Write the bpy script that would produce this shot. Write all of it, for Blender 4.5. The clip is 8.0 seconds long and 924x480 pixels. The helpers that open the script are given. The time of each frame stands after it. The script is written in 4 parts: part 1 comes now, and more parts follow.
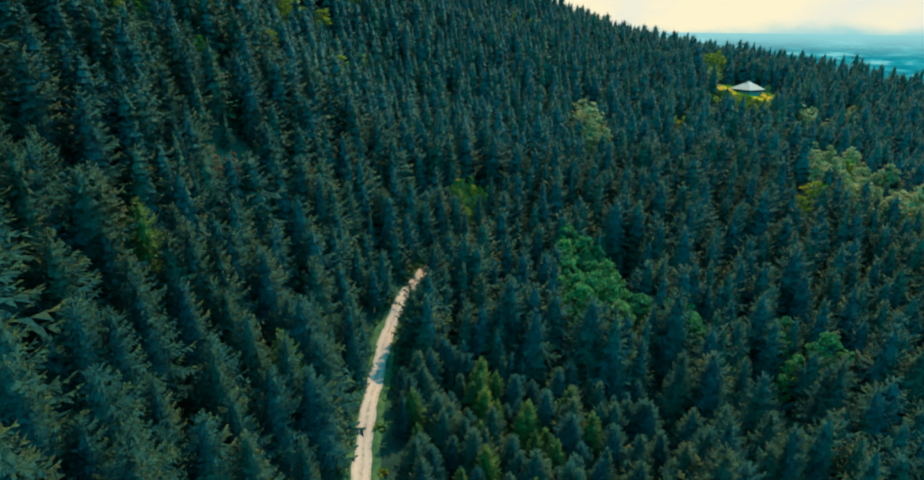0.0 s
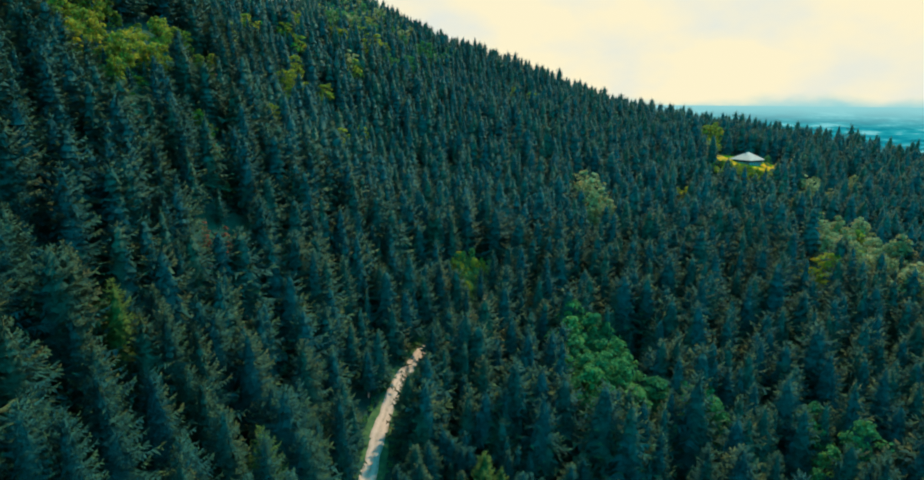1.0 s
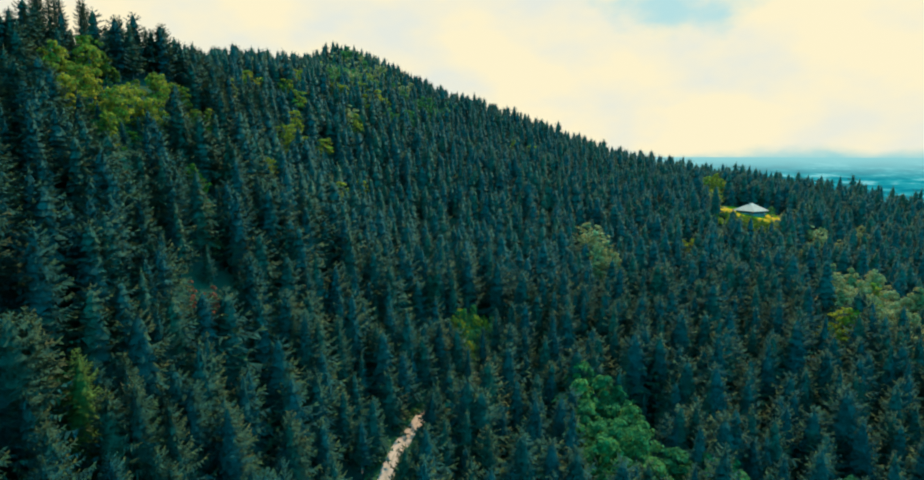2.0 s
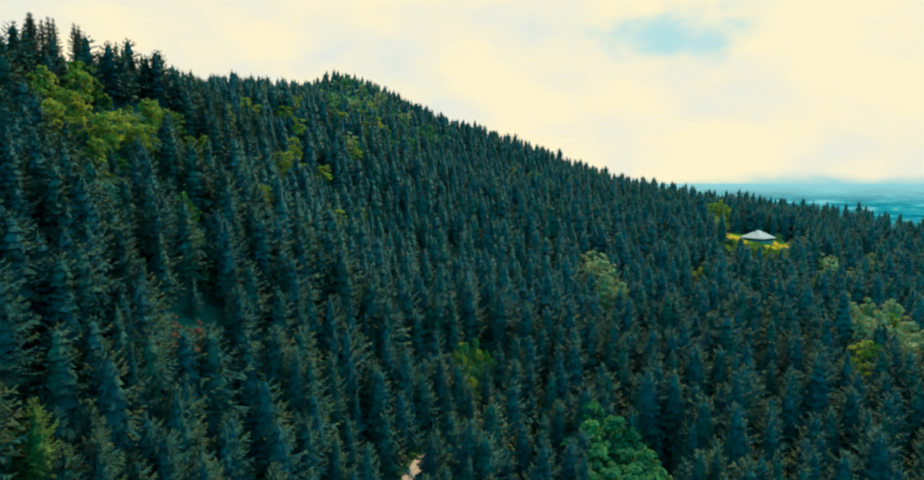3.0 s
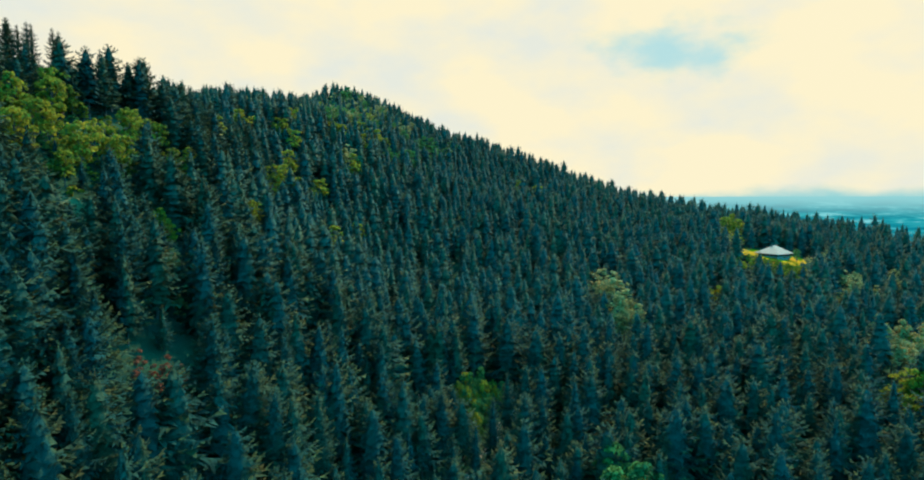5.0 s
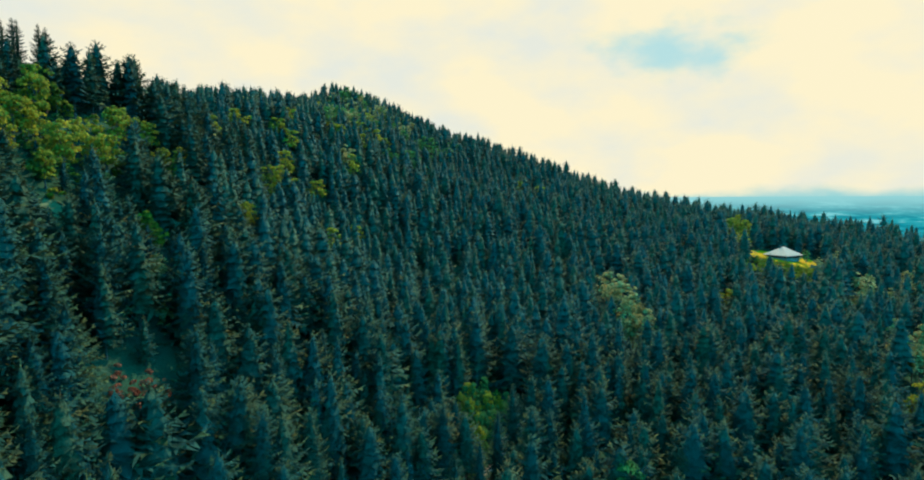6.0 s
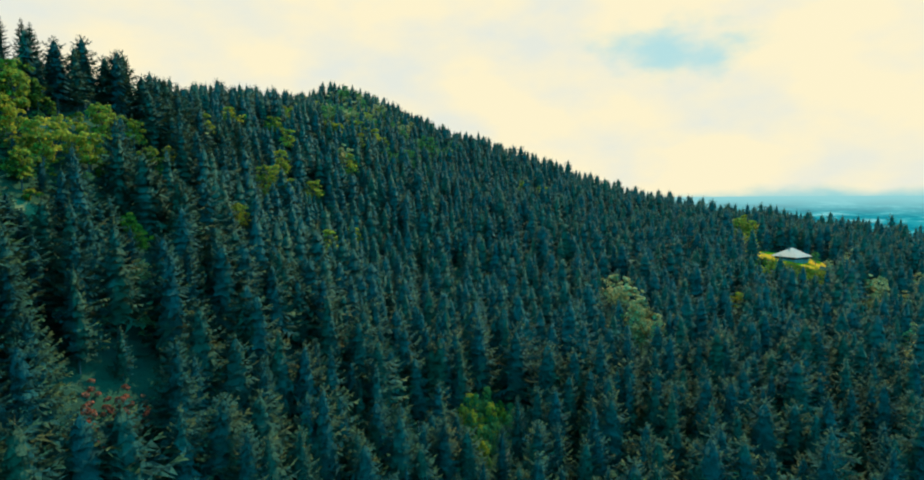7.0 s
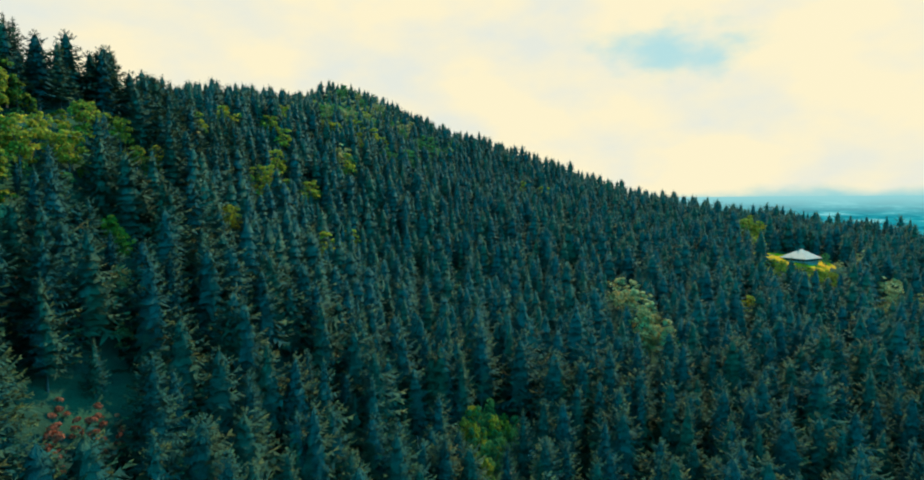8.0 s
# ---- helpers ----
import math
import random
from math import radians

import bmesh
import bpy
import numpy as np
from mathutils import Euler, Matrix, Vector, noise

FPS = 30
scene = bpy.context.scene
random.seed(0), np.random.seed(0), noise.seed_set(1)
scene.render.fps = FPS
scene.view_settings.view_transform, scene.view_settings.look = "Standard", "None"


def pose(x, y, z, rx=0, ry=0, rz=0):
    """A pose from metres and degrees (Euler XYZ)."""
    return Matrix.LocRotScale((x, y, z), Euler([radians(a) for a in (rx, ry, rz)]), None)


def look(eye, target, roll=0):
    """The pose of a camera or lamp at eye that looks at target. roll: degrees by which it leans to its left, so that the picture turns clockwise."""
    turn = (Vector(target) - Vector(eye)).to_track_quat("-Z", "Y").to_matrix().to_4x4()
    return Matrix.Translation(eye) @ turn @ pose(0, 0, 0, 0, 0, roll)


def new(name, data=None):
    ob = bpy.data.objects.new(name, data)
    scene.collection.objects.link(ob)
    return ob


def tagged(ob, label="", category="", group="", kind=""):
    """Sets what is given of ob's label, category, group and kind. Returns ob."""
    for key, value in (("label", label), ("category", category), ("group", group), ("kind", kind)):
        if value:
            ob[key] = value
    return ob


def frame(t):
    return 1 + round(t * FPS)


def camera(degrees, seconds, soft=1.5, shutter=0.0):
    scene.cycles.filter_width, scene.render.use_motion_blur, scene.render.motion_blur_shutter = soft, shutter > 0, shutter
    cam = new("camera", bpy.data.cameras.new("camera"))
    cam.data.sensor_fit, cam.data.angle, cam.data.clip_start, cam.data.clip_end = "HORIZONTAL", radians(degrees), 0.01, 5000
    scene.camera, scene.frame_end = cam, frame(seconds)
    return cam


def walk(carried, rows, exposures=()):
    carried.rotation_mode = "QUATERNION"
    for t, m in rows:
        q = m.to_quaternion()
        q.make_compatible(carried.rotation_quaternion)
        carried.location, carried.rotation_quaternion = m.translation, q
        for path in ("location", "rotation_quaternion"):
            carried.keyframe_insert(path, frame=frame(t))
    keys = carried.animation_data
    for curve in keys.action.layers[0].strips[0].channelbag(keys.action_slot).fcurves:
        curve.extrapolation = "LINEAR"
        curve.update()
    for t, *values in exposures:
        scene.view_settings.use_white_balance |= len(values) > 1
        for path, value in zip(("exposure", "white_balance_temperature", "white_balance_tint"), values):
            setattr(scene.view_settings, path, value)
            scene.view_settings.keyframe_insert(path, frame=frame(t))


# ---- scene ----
cam = camera(78.2, 8.0, soft=1.85)
PATH = [
    (0, (-0.705, -1.059, 78.493), (-0.694, 0.817, 77.799), 0.8),
    (0.5, (-0.727, 3.758, 78.501), (-0.718, 5.671, 77.916), 0.7),
    (1, (-0.7, 8.657, 78.501), (-0.695, 10.601, 78.033), 0.6),
    (1.5, (-0.723, 13.489, 78.464), (-0.72, 15.454, 78.095), 0.4),
    (3, (-1.044, 28.372, 78.452), (-1.045, 30.362, 78.254), 0.1),
    (3.5, (-1.151, 33.361, 78.479), (-1.153, 35.353, 78.299), 0.1),
    (4, (-1.306, 38.323, 78.509), (-1.309, 40.316, 78.345), 0.0),
    (4.5, (-1.562, 43.3, 78.566), (-1.567, 45.293, 78.411), -0.0),
    (6, (-2.46, 58.634, 78.943), (-2.468, 60.628, 78.795), -0.2),
    (6.5, (-2.739, 63.788, 79.018), (-2.748, 65.782, 78.869), -0.2),
    (7, (-2.955, 69.014, 79.081), (-2.963, 71.009, 78.934), -0.3),
    (7.5, (-3.175, 74.213, 79.136), (-3.184, 76.208, 78.989), -0.4),
    (8, (-3.349, 79.52, 79.197), (-3.358, 81.515, 79.052), -0.4),
]
walk(cam, [(t, look(eye, target, roll)) for t, eye, target, roll in PATH])

# ---------------------------------------------------------------- light
SUN_AZIMUTH, SUN_HEIGHT = 30.0, 48.0      # degrees to the right of ahead (+y), above the horizon


def build_world():
    world = bpy.data.worlds.new("sky")
    scene.world = world
    world.use_nodes = True
    nt = world.node_tree
    nt.nodes.clear()
    N, L = nt.nodes.new, nt.links.new
    out, bg = N("ShaderNodeOutputWorld"), N("ShaderNodeBackground")
    sky = N("ShaderNodeTexSky")
    sky.sky_type, sky.sun_disc = "NISHITA", False
    sky.sun_elevation, sky.sun_rotation = radians(SUN_HEIGHT), radians(SUN_AZIMUTH)
    sky.air_density, sky.dust_density = 1.0, 1.2
    # open sky tinted teal, added fill from overhead
    dim = N("ShaderNodeMix")
    dim.data_type, dim.blend_type = "RGBA", "MULTIPLY"
    dim.inputs["Factor"].default_value = 1.0
    dim.inputs["B"].default_value = (0.02, 0.26, 0.29, 1)
    L(sky.outputs["Color"], dim.inputs["A"])
    co = N("ShaderNodeTexCoord")
    sep = N("ShaderNodeSeparateXYZ")
    L(co.outputs["Generated"], sep.inputs[0])
    stretch = N("ShaderNodeMapping")
    stretch.inputs["Scale"].default_value = (1.0, 1.0, 1.8)
    stretch.inputs["Location"].default_value = (0.37, 0.12, 0.0)
    L(co.outputs["Generated"], stretch.inputs["Vector"])
    big = N("ShaderNodeTexNoise")
    big.inputs["Scale"].default_value, big.inputs["Detail"].default_value = 3.1, 6.0
    big.inputs["Roughness"].default_value = 0.52
    L(stretch.outputs[0], big.inputs["Vector"])
    # cover: closed cloud low down, opening towards the zenith
    height = N("ShaderNodeMapRange")
    height.inputs["From Min"].default_value, height.inputs["From Max"].default_value = 0.20, 0.95
    height.inputs["To Min"].default_value, height.inputs["To Max"].default_value = 0.30, -0.16
    L(sep.outputs["Z"], height.inputs["Value"])
    add = N("ShaderNodeMath")
    L(big.outputs["Fac"], add.inputs[0])
    L(height.outputs[0], add.inputs[1])
    cover = N("ShaderNodeValToRGB")
    cover.color_ramp.elements[0].position, cover.color_ramp.elements[1].position = 0.38, 0.54
    L(add.outputs[0], cover.inputs["Fac"])
    small = N("ShaderNodeTexNoise")
    small.inputs["Scale"].default_value, small.inputs["Detail"].default_value = 5.2, 7.0
    L(stretch.outputs[0], small.inputs["Vector"])
    # clouds are cream ahead; elsewhere, unseen, a bright teal is added as fill light
    toward = N("ShaderNodeVectorMath")
    toward.operation = "DOT_PRODUCT"
    a, h = radians(2), radians(10)
    toward.inputs[1].default_value = (math.sin(a) * math.cos(h), math.cos(a) * math.cos(h), math.sin(h))
    L(co.outputs["Generated"], toward.inputs[0])
    face = N("ShaderNodeMapRange")
    face.interpolation_type = "SMOOTHSTEP"
    face.inputs["From Min"].default_value, face.inputs["From Max"].default_value = 0.30, 0.76
    L(toward.outputs["Value"], face.inputs["Value"])
    warm, teal_fill = N("ShaderNodeValToRGB"), N("ShaderNodeValToRGB")
    for r, lo, hi in ((warm, (0.80, 0.83, 0.74, 1), (0.985, 0.895, 0.62, 1)), (teal_fill, (0.02, 1.45, 2.28, 1), (0.03, 1.92, 3.05, 1))):
        e = r.color_ramp.elements
        e[0].position, e[0].color = 0.34, lo
        e[1].position, e[1].color = 0.54, hi
        L(small.outputs["Fac"], r.inputs["Fac"])
    cloud = N("ShaderNodeMix")
    cloud.data_type = "RGBA"
    L(face.outputs[0], cloud.inputs["Factor"])
    L(teal_fill.outputs["Color"], cloud.inputs["A"])
    L(warm.outputs["Color"], cloud.inputs["B"])
    mix = N("ShaderNodeMix")
    mix.data_type = "RGBA"
    L(cover.outputs["Color"], mix.inputs["Factor"])
    L(dim.outputs["Result"], mix.inputs["A"])
    L(cloud.outputs["Result"], mix.inputs["B"])
    # a rent in the cloud ahead, blue behind
    gap_at = N("ShaderNodeVectorMath")
    gap_at.operation = "DISTANCE"
    gap_at.inputs[1].default_value = (0.325, 0.910, 0.462)
    wide = N("ShaderNodeMapping")
    wide.inputs["Scale"].default_value = (1.0, 1.0, 2.0)
    L(co.outputs["Generated"], wide.inputs["Vector"])
    L(wide.outputs[0], gap_at.inputs[0])
    rag = N("ShaderNodeMath")
    rag.operation = "MULTIPLY_ADD"
    rag.inputs[1].default_value = 0.30
    fine = N("ShaderNodeTexNoise")
    fine.inputs["Scale"].default_value, fine.inputs["Detail"].default_value = 9.0, 6.0
    L(stretch.outputs[0], fine.inputs["Vector"])
    L(fine.outputs["Fac"], rag.inputs[0])
    L(gap_at.outputs["Value"], rag.inputs[2])
    rent = N("ShaderNodeMapRange")
    rent.interpolation_type = "SMOOTHSTEP"
    rent.inputs["From Min"].default_value, rent.inputs["From Max"].default_value = 0.18, 0.29
    rent.inputs["To Min"].default_value, rent.inputs["To Max"].default_value = 0.95, 0.0
    L(rag.outputs[0], rent.inputs["Value"])
    torn = N("ShaderNodeMix")
    torn.data_type = "RGBA"
    torn.inputs["B"].default_value = (0.45, 0.74, 0.77, 1)
    L(rent.outputs[0], torn.inputs["Factor"])
    L(mix.outputs["Result"], torn.inputs["A"])
    # thin blue air along the horizon
    low = N("ShaderNodeMapRange")
    low.interpolation_type = "SMOOTHSTEP"
    low.inputs["From Min"].default_value, low.inputs["From Max"].default_value = -0.008, 0.017
    low.inputs["To Min"].default_value, low.inputs["To Max"].default_value = 1.0, 0.0
    sink = N("ShaderNodeMath")
    sink.operation = "MULTIPLY_ADD"
    sink.inputs[1].default_value = 0.05
    L(fine.outputs["Fac"], sink.inputs[0])
    base = N("ShaderNodeMath")
    base.inputs[1].default_value = -0.026
    L(sep.outputs["Z"], base.inputs[0])
    L(base.outputs[0], sink.inputs[2])
    L(sink.outputs[0], low.inputs["Value"])
    air = N("ShaderNodeMix")
    air.data_type = "RGBA"
    air.inputs["B"].default_value = (0.29, 0.655, 0.68, 1)
    L(low.outputs[0], air.inputs["Factor"])
    L(torn.outputs["Result"], air.inputs["A"])
    L(air.outputs["Result"], bg.inputs["Color"])
    bg.inputs["Strength"].default_value = 1.0
    L(bg.outputs[0], out.inputs[0])


build_world()
sun = new("sun", bpy.data.lights.new("sun", "SUN"))
sun.data.energy, sun.data.angle, sun.data.color = 5.0, radians(1.5), (1.0, 0.82, 0.54)
a, h = radians(SUN_AZIMUTH), radians(SUN_HEIGHT)
sun.matrix_world = look((0, 0, 600), Vector((0, 0, 600)) - Vector((math.sin(a) * math.cos(h), math.cos(a) * math.cos(h), math.sin(h))))


# ---------------------------------------------------------------- materials
def material(name, rough=0.8):
    m = bpy.data.materials.new(name)
    m.use_nodes = True
    b = m.node_tree.nodes["Principled BSDF"]
    b.inputs["Roughness"].default_value = rough
    if rough > 0.85:
        b.inputs["Specular IOR Level"].default_value = 0.06
    return m, m.node_tree, b


def ramp(nt, stops, fac):
    r = nt.nodes.new("ShaderNodeValToRGB")
    e = r.color_ramp.elements
    while len(e) < len(stops):
        e.new(0.5)
    for s, (p, c) in zip(e, stops):
        s.position, s.color = p, (*c, 1)
    nt.links.new(fac, r.inputs["Fac"])
    return r.outputs["Color"]


def noise_tex(nt, scale, detail=3.0, rough=0.5, vector=None):
    n = nt.nodes.new("ShaderNodeTexNoise")
    n.inputs["Scale"].default_value, n.inputs["Detail"].default_value, n.inputs["Roughness"].default_value = scale, detail, rough
    if vector is None:
        vector = nt.nodes.new("ShaderNodeNewGeometry").outputs["Position"]
    nt.links.new(vector, n.inputs["Vector"])
    return n.outputs["Fac"]


def blend(nt, a, b, fac, mode="MIX"):
    m = nt.nodes.new("ShaderNodeMix")
    m.data_type, m.blend_type = "RGBA", mode
    for key, v in (("Factor", fac), ("A", a), ("B", b)):
        if isinstance(v, (int, float)):
            m.inputs[key].default_value = v
        elif isinstance(v, tuple):
            m.inputs[key].default_value = (*v, 1)
        else:
            nt.links.new(v, m.inputs[key])
    return m.outputs["Result"]


def bumped(nt, b, fac, strength, distance):
    n = nt.nodes.new("ShaderNodeBump")
    n.inputs["Strength"].default_value, n.inputs["Distance"].default_value = strength, distance
    nt.links.new(fac, n.inputs["Height"])
    nt.links.new(n.outputs[0], b.inputs["Normal"])


def foliage(name, stops, cell=0.19, light=0.22, rough=0.65, vary=0.35):
    """Leaves or needles: a tone for each tree, mottled within it, each twig a little different, with light let through."""
    m, nt, b = material(name, rough)
    N, L = nt.nodes.new, nt.links.new
    geo = N("ShaderNodeNewGeometry")
    vor = N("ShaderNodeTexVoronoi")
    vor.voronoi_dimensions = "2D"
    vor.inputs["Scale"].default_value = cell
    L(geo.outputs["Position"], vor.inputs["Vector"])
    sep = N("ShaderNodeSeparateColor")
    L(vor.outputs["Color"], sep.inputs[0])
    mott = noise_tex(nt, 0.5, 2.0)
    tone = N("ShaderNodeMath")
    tone.operation = "MULTIPLY_ADD"
    tone.inputs[1].default_value = 0.24
    L(mott, tone.inputs[0])
    half = N("ShaderNodeMath")
    half.operation = "MULTIPLY_ADD"
    half.inputs[1].default_value, half.inputs[2].default_value = 0.92, -0.08
    L(sep.outputs[0], half.inputs[0])
    L(half.outputs[0], tone.inputs[2])
    col = ramp(nt, stops, tone.outputs[0])
    isl = N("ShaderNodeMapRange")
    isl.inputs["To Min"].default_value, isl.inputs["To Max"].default_value = 1 - vary, 1 + vary
    L(geo.outputs["Random Per Island"], isl.inputs["Value"])
    hsv = N("ShaderNodeHueSaturation")
    L(isl.outputs[0], hsv.inputs["Value"])
    L(col, hsv.inputs["Color"])
    L(hsv.outputs[0], b.inputs["Base Color"])
    b.inputs["Specular IOR Level"].default_value = 0.06
    bumped(nt, b, noise_tex(nt, 2.6, 3.0, 0.7), 0.8, 0.5)
    tr, mx = N("ShaderNodeBsdfTranslucent"), N("ShaderNodeMixShader")
    mx.inputs[0].default_value = light
    L(hsv.outputs[0], tr.inputs["Color"])
    L(b.outputs[0], mx.inputs[1])
    L(tr.outputs[0], mx.inputs[2])
    L(mx.outputs[0], nt.nodes["Material Output"].inputs["Surface"])
    return m


NEEDLES = foliage("spruce_needles", [(0.0, (0.009, 0.068, 0.062)), (0.45, (0.014, 0.074, 0.060)), (0.75, (0.026, 0.080, 0.052)), (1.0, (0.044, 0.082, 0.044))], light=0.08, vary=0.14)
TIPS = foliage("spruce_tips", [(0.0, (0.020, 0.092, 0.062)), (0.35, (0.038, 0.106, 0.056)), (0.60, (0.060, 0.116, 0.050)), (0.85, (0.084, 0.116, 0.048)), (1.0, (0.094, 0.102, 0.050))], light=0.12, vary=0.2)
YOUNG = foliage("young_spruce_needles", [(0.0, (0.04, 0.12, 0.040)), (0.6, (0.085, 0.165, 0.038)), (1.0, (0.14, 0.20, 0.036))], light=0.35)
LEAF = foliage("broad_leaves", [(0.0, (0.036, 0.16, 0.060)), (0.5, (0.070, 0.22, 0.066)), (1.0, (0.14, 0.27, 0.066))], light=0.45)
YELLOW = foliage("yellow_leaves", [(0.0, (0.13, 0.19, 0.030)), (0.5, (0.26, 0.28, 0.032)), (1.0, (0.40, 0.34, 0.035))], light=0.5)
PALE = foliage("pale_leaves", [(0.0, (0.22, 0.215, 0.080)), (0.5, (0.36, 0.31, 0.115)), (1.0, (0.48, 0.39, 0.16))], light=0.4)
RUST = foliage("rust_leaves", [(0.0, (0.20, 0.06, 0.035)), (0.5, (0.31, 0.09, 0.05)), (1.0, (0.36, 0.13, 0.07))], light=0.3)


def bark_material():
    m, nt, b = material("bark", 0.9)
    f = noise_tex(nt, 6.0, 4.0)
    nt.links.new(ramp(nt, [(0.3, (0.06, 0.05, 0.045)), (0.7, (0.16, 0.14, 0.12))], f), b.inputs["Base Color"])
    bumped(nt, b, f, 0.6, 0.05)
    return m


def ground_material():
    m, nt, b = material("forest_floor", 0.95)
    base = ramp(nt, [(0.32, (0.010, 0.028, 0.022)), (0.5, (0.014, 0.042, 0.030)), (0.68, (0.026, 0.050, 0.034))], noise_tex(nt, 0.22, 6.0, 0.6))
    moss = ramp(nt, [(0.45, (0.0, 0.0, 0.0)), (0.62, (1.0, 1.0, 1.0))], noise_tex(nt, 0.045, 3.0))
    col = blend(nt, base, (0.020, 0.066, 0.036), moss)
    nt.links.new(col, b.inputs["Base Color"])
    bumped(nt, b, noise_tex(nt, 1.3, 5.0), 0.8, 0.35)
    return m


def grass_material(name, dark, mid, pale):
    m, nt, b = material(name, 0.9)
    col = ramp(nt, [(0.3, dark), (0.5, mid), (0.72, pale)], noise_tex(nt, 0.35, 6.0, 0.62))
    nt.links.new(col, b.inputs["Base Color"])
    bumped(nt, b, noise_tex(nt, 3.0, 4.0), 0.7, 0.2)
    return m


def gravel_material():
    """Crushed limestone, worn pale in two wheel tracks, with a stripe of weeds and grit between."""
    m, nt, b = material("road_gravel", 0.95)
    N, L = nt.nodes.new, nt.links.new
    uv = N("ShaderNodeUVMap")
    sep = N("ShaderNodeSeparateXYZ")
    L(uv.outputs[0], sep.inputs[0])
    wob = N("ShaderNodeMath")
    wob.operation = "MULTIPLY_ADD"
    wob.inputs[1].default_value = 0.16
    L(noise_tex(nt, 0.35, 3.0), wob.inputs[0])
    L(sep.outputs[0], wob.inputs[2])
    grit = noise_tex(nt, 4.5, 6.0, 0.65)
    stone = ramp(nt, [(0.3, (0.34, 0.24, 0.18)), (0.55, (0.50, 0.36, 0.28)), (0.75, (0.62, 0.48, 0.38))], grit)
    track = ramp(nt, [(0.10, (0.8, 0.8, 0.8)), (0.28, (0.0, 0.0, 0.0)), (0.42, (0.0, 0.0, 0.0)), (0.58, (0.75, 0.75, 0.75)), (0.72, (0.0, 0.0, 0.0)), (0.86, (0.0, 0.0, 0.0)), (1.0, (0.8, 0.8, 0.8))], wob.outputs[0])
    patch = blend(nt, track, ramp(nt, [(0.35, (0.15, 0.15, 0.15)), (0.6, (1, 1, 1))], noise_tex(nt, 0.8, 4.0)), 1.0, "MULTIPLY")
    L(blend(nt, stone, (0.17, 0.15, 0.105), patch), b.inputs["Base Color"])
    bumped(nt, b, grit, 0.5, 0.06)
    return m


def plain_material(name, colour, rough, scale, spread=0.25, metal=0.0):
    m, nt, b = material(name, rough)
    lo = tuple(c * (1 - spread) for c in colour)
    hi = tuple(min(1.0, c * (1 + spread)) for c in colour)
    f = noise_tex(nt, scale, 5.0, 0.6)
    nt.links.new(ramp(nt, [(0.3, lo), (0.7, hi)], f), b.inputs["Base Color"])
    b.inputs["Metallic"].default_value = metal
    bumped(nt, b, f, 0.25, 0.03)
    return m


BARK, FLOOR, GRAVEL = bark_material(), ground_material(), gravel_material()
VERGE = grass_material("verge_grass", (0.020, 0.060, 0.030), (0.040, 0.095, 0.036), (0.10, 0.15, 0.05))
MEADOW = grass_material("meadow_grass", (0.42, 0.20, 0.004), (0.50, 0.24, 0.004), (0.62, 0.31, 0.006))
DRY = grass_material("dry_grass", (0.07, 0.12, 0.06), (0.13, 0.17, 0.08), (0.22, 0.22, 0.11))
ROOF = plain_material("roof_sheet", (0.46, 0.285, 0.205), 0.5, 1.2, 0.14)
TIMBER = plain_material("dark_timber", (0.075, 0.055, 0.042), 0.8, 2.0)
PLASTER = plain_material("pale_plaster", (0.30, 0.27, 0.24), 0.9, 1.0)
BRICK = plain_material("chimney_masonry", (0.12, 0.10, 0.09), 0.9, 2.0)
GLASS = plain_material("window_glass", (0.03, 0.04, 0.045), 0.08, 0.5)
BIRCH_SUNLIT = plain_material("birch_and_sunlit_bark", (0.42, 0.40, 0.36), 0.8, 3.0, 0.4)


def haze_material():
    """Far lowland: a plain glowing backdrop, the haze of kilometres of air painted over faint bands of fields and
    woods.
    """
    m = bpy.data.materials.new("lowland_painted_haze")
    m.use_nodes = True
    nt = m.node_tree
    nt.nodes.clear()
    N, L = nt.nodes.new, nt.links.new
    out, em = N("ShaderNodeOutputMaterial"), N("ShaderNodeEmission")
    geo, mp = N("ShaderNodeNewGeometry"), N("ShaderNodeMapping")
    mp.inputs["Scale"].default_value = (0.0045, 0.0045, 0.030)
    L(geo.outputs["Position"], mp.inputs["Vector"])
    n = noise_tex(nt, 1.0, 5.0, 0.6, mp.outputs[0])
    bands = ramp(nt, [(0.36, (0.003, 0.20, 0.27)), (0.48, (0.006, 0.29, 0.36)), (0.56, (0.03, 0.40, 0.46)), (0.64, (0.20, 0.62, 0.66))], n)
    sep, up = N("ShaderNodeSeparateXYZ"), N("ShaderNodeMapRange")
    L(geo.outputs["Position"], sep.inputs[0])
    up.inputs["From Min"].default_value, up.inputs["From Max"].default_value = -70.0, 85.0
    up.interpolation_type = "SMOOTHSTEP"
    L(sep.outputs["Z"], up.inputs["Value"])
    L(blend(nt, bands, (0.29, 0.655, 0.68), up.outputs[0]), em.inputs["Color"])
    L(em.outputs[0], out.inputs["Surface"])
    return m


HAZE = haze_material()

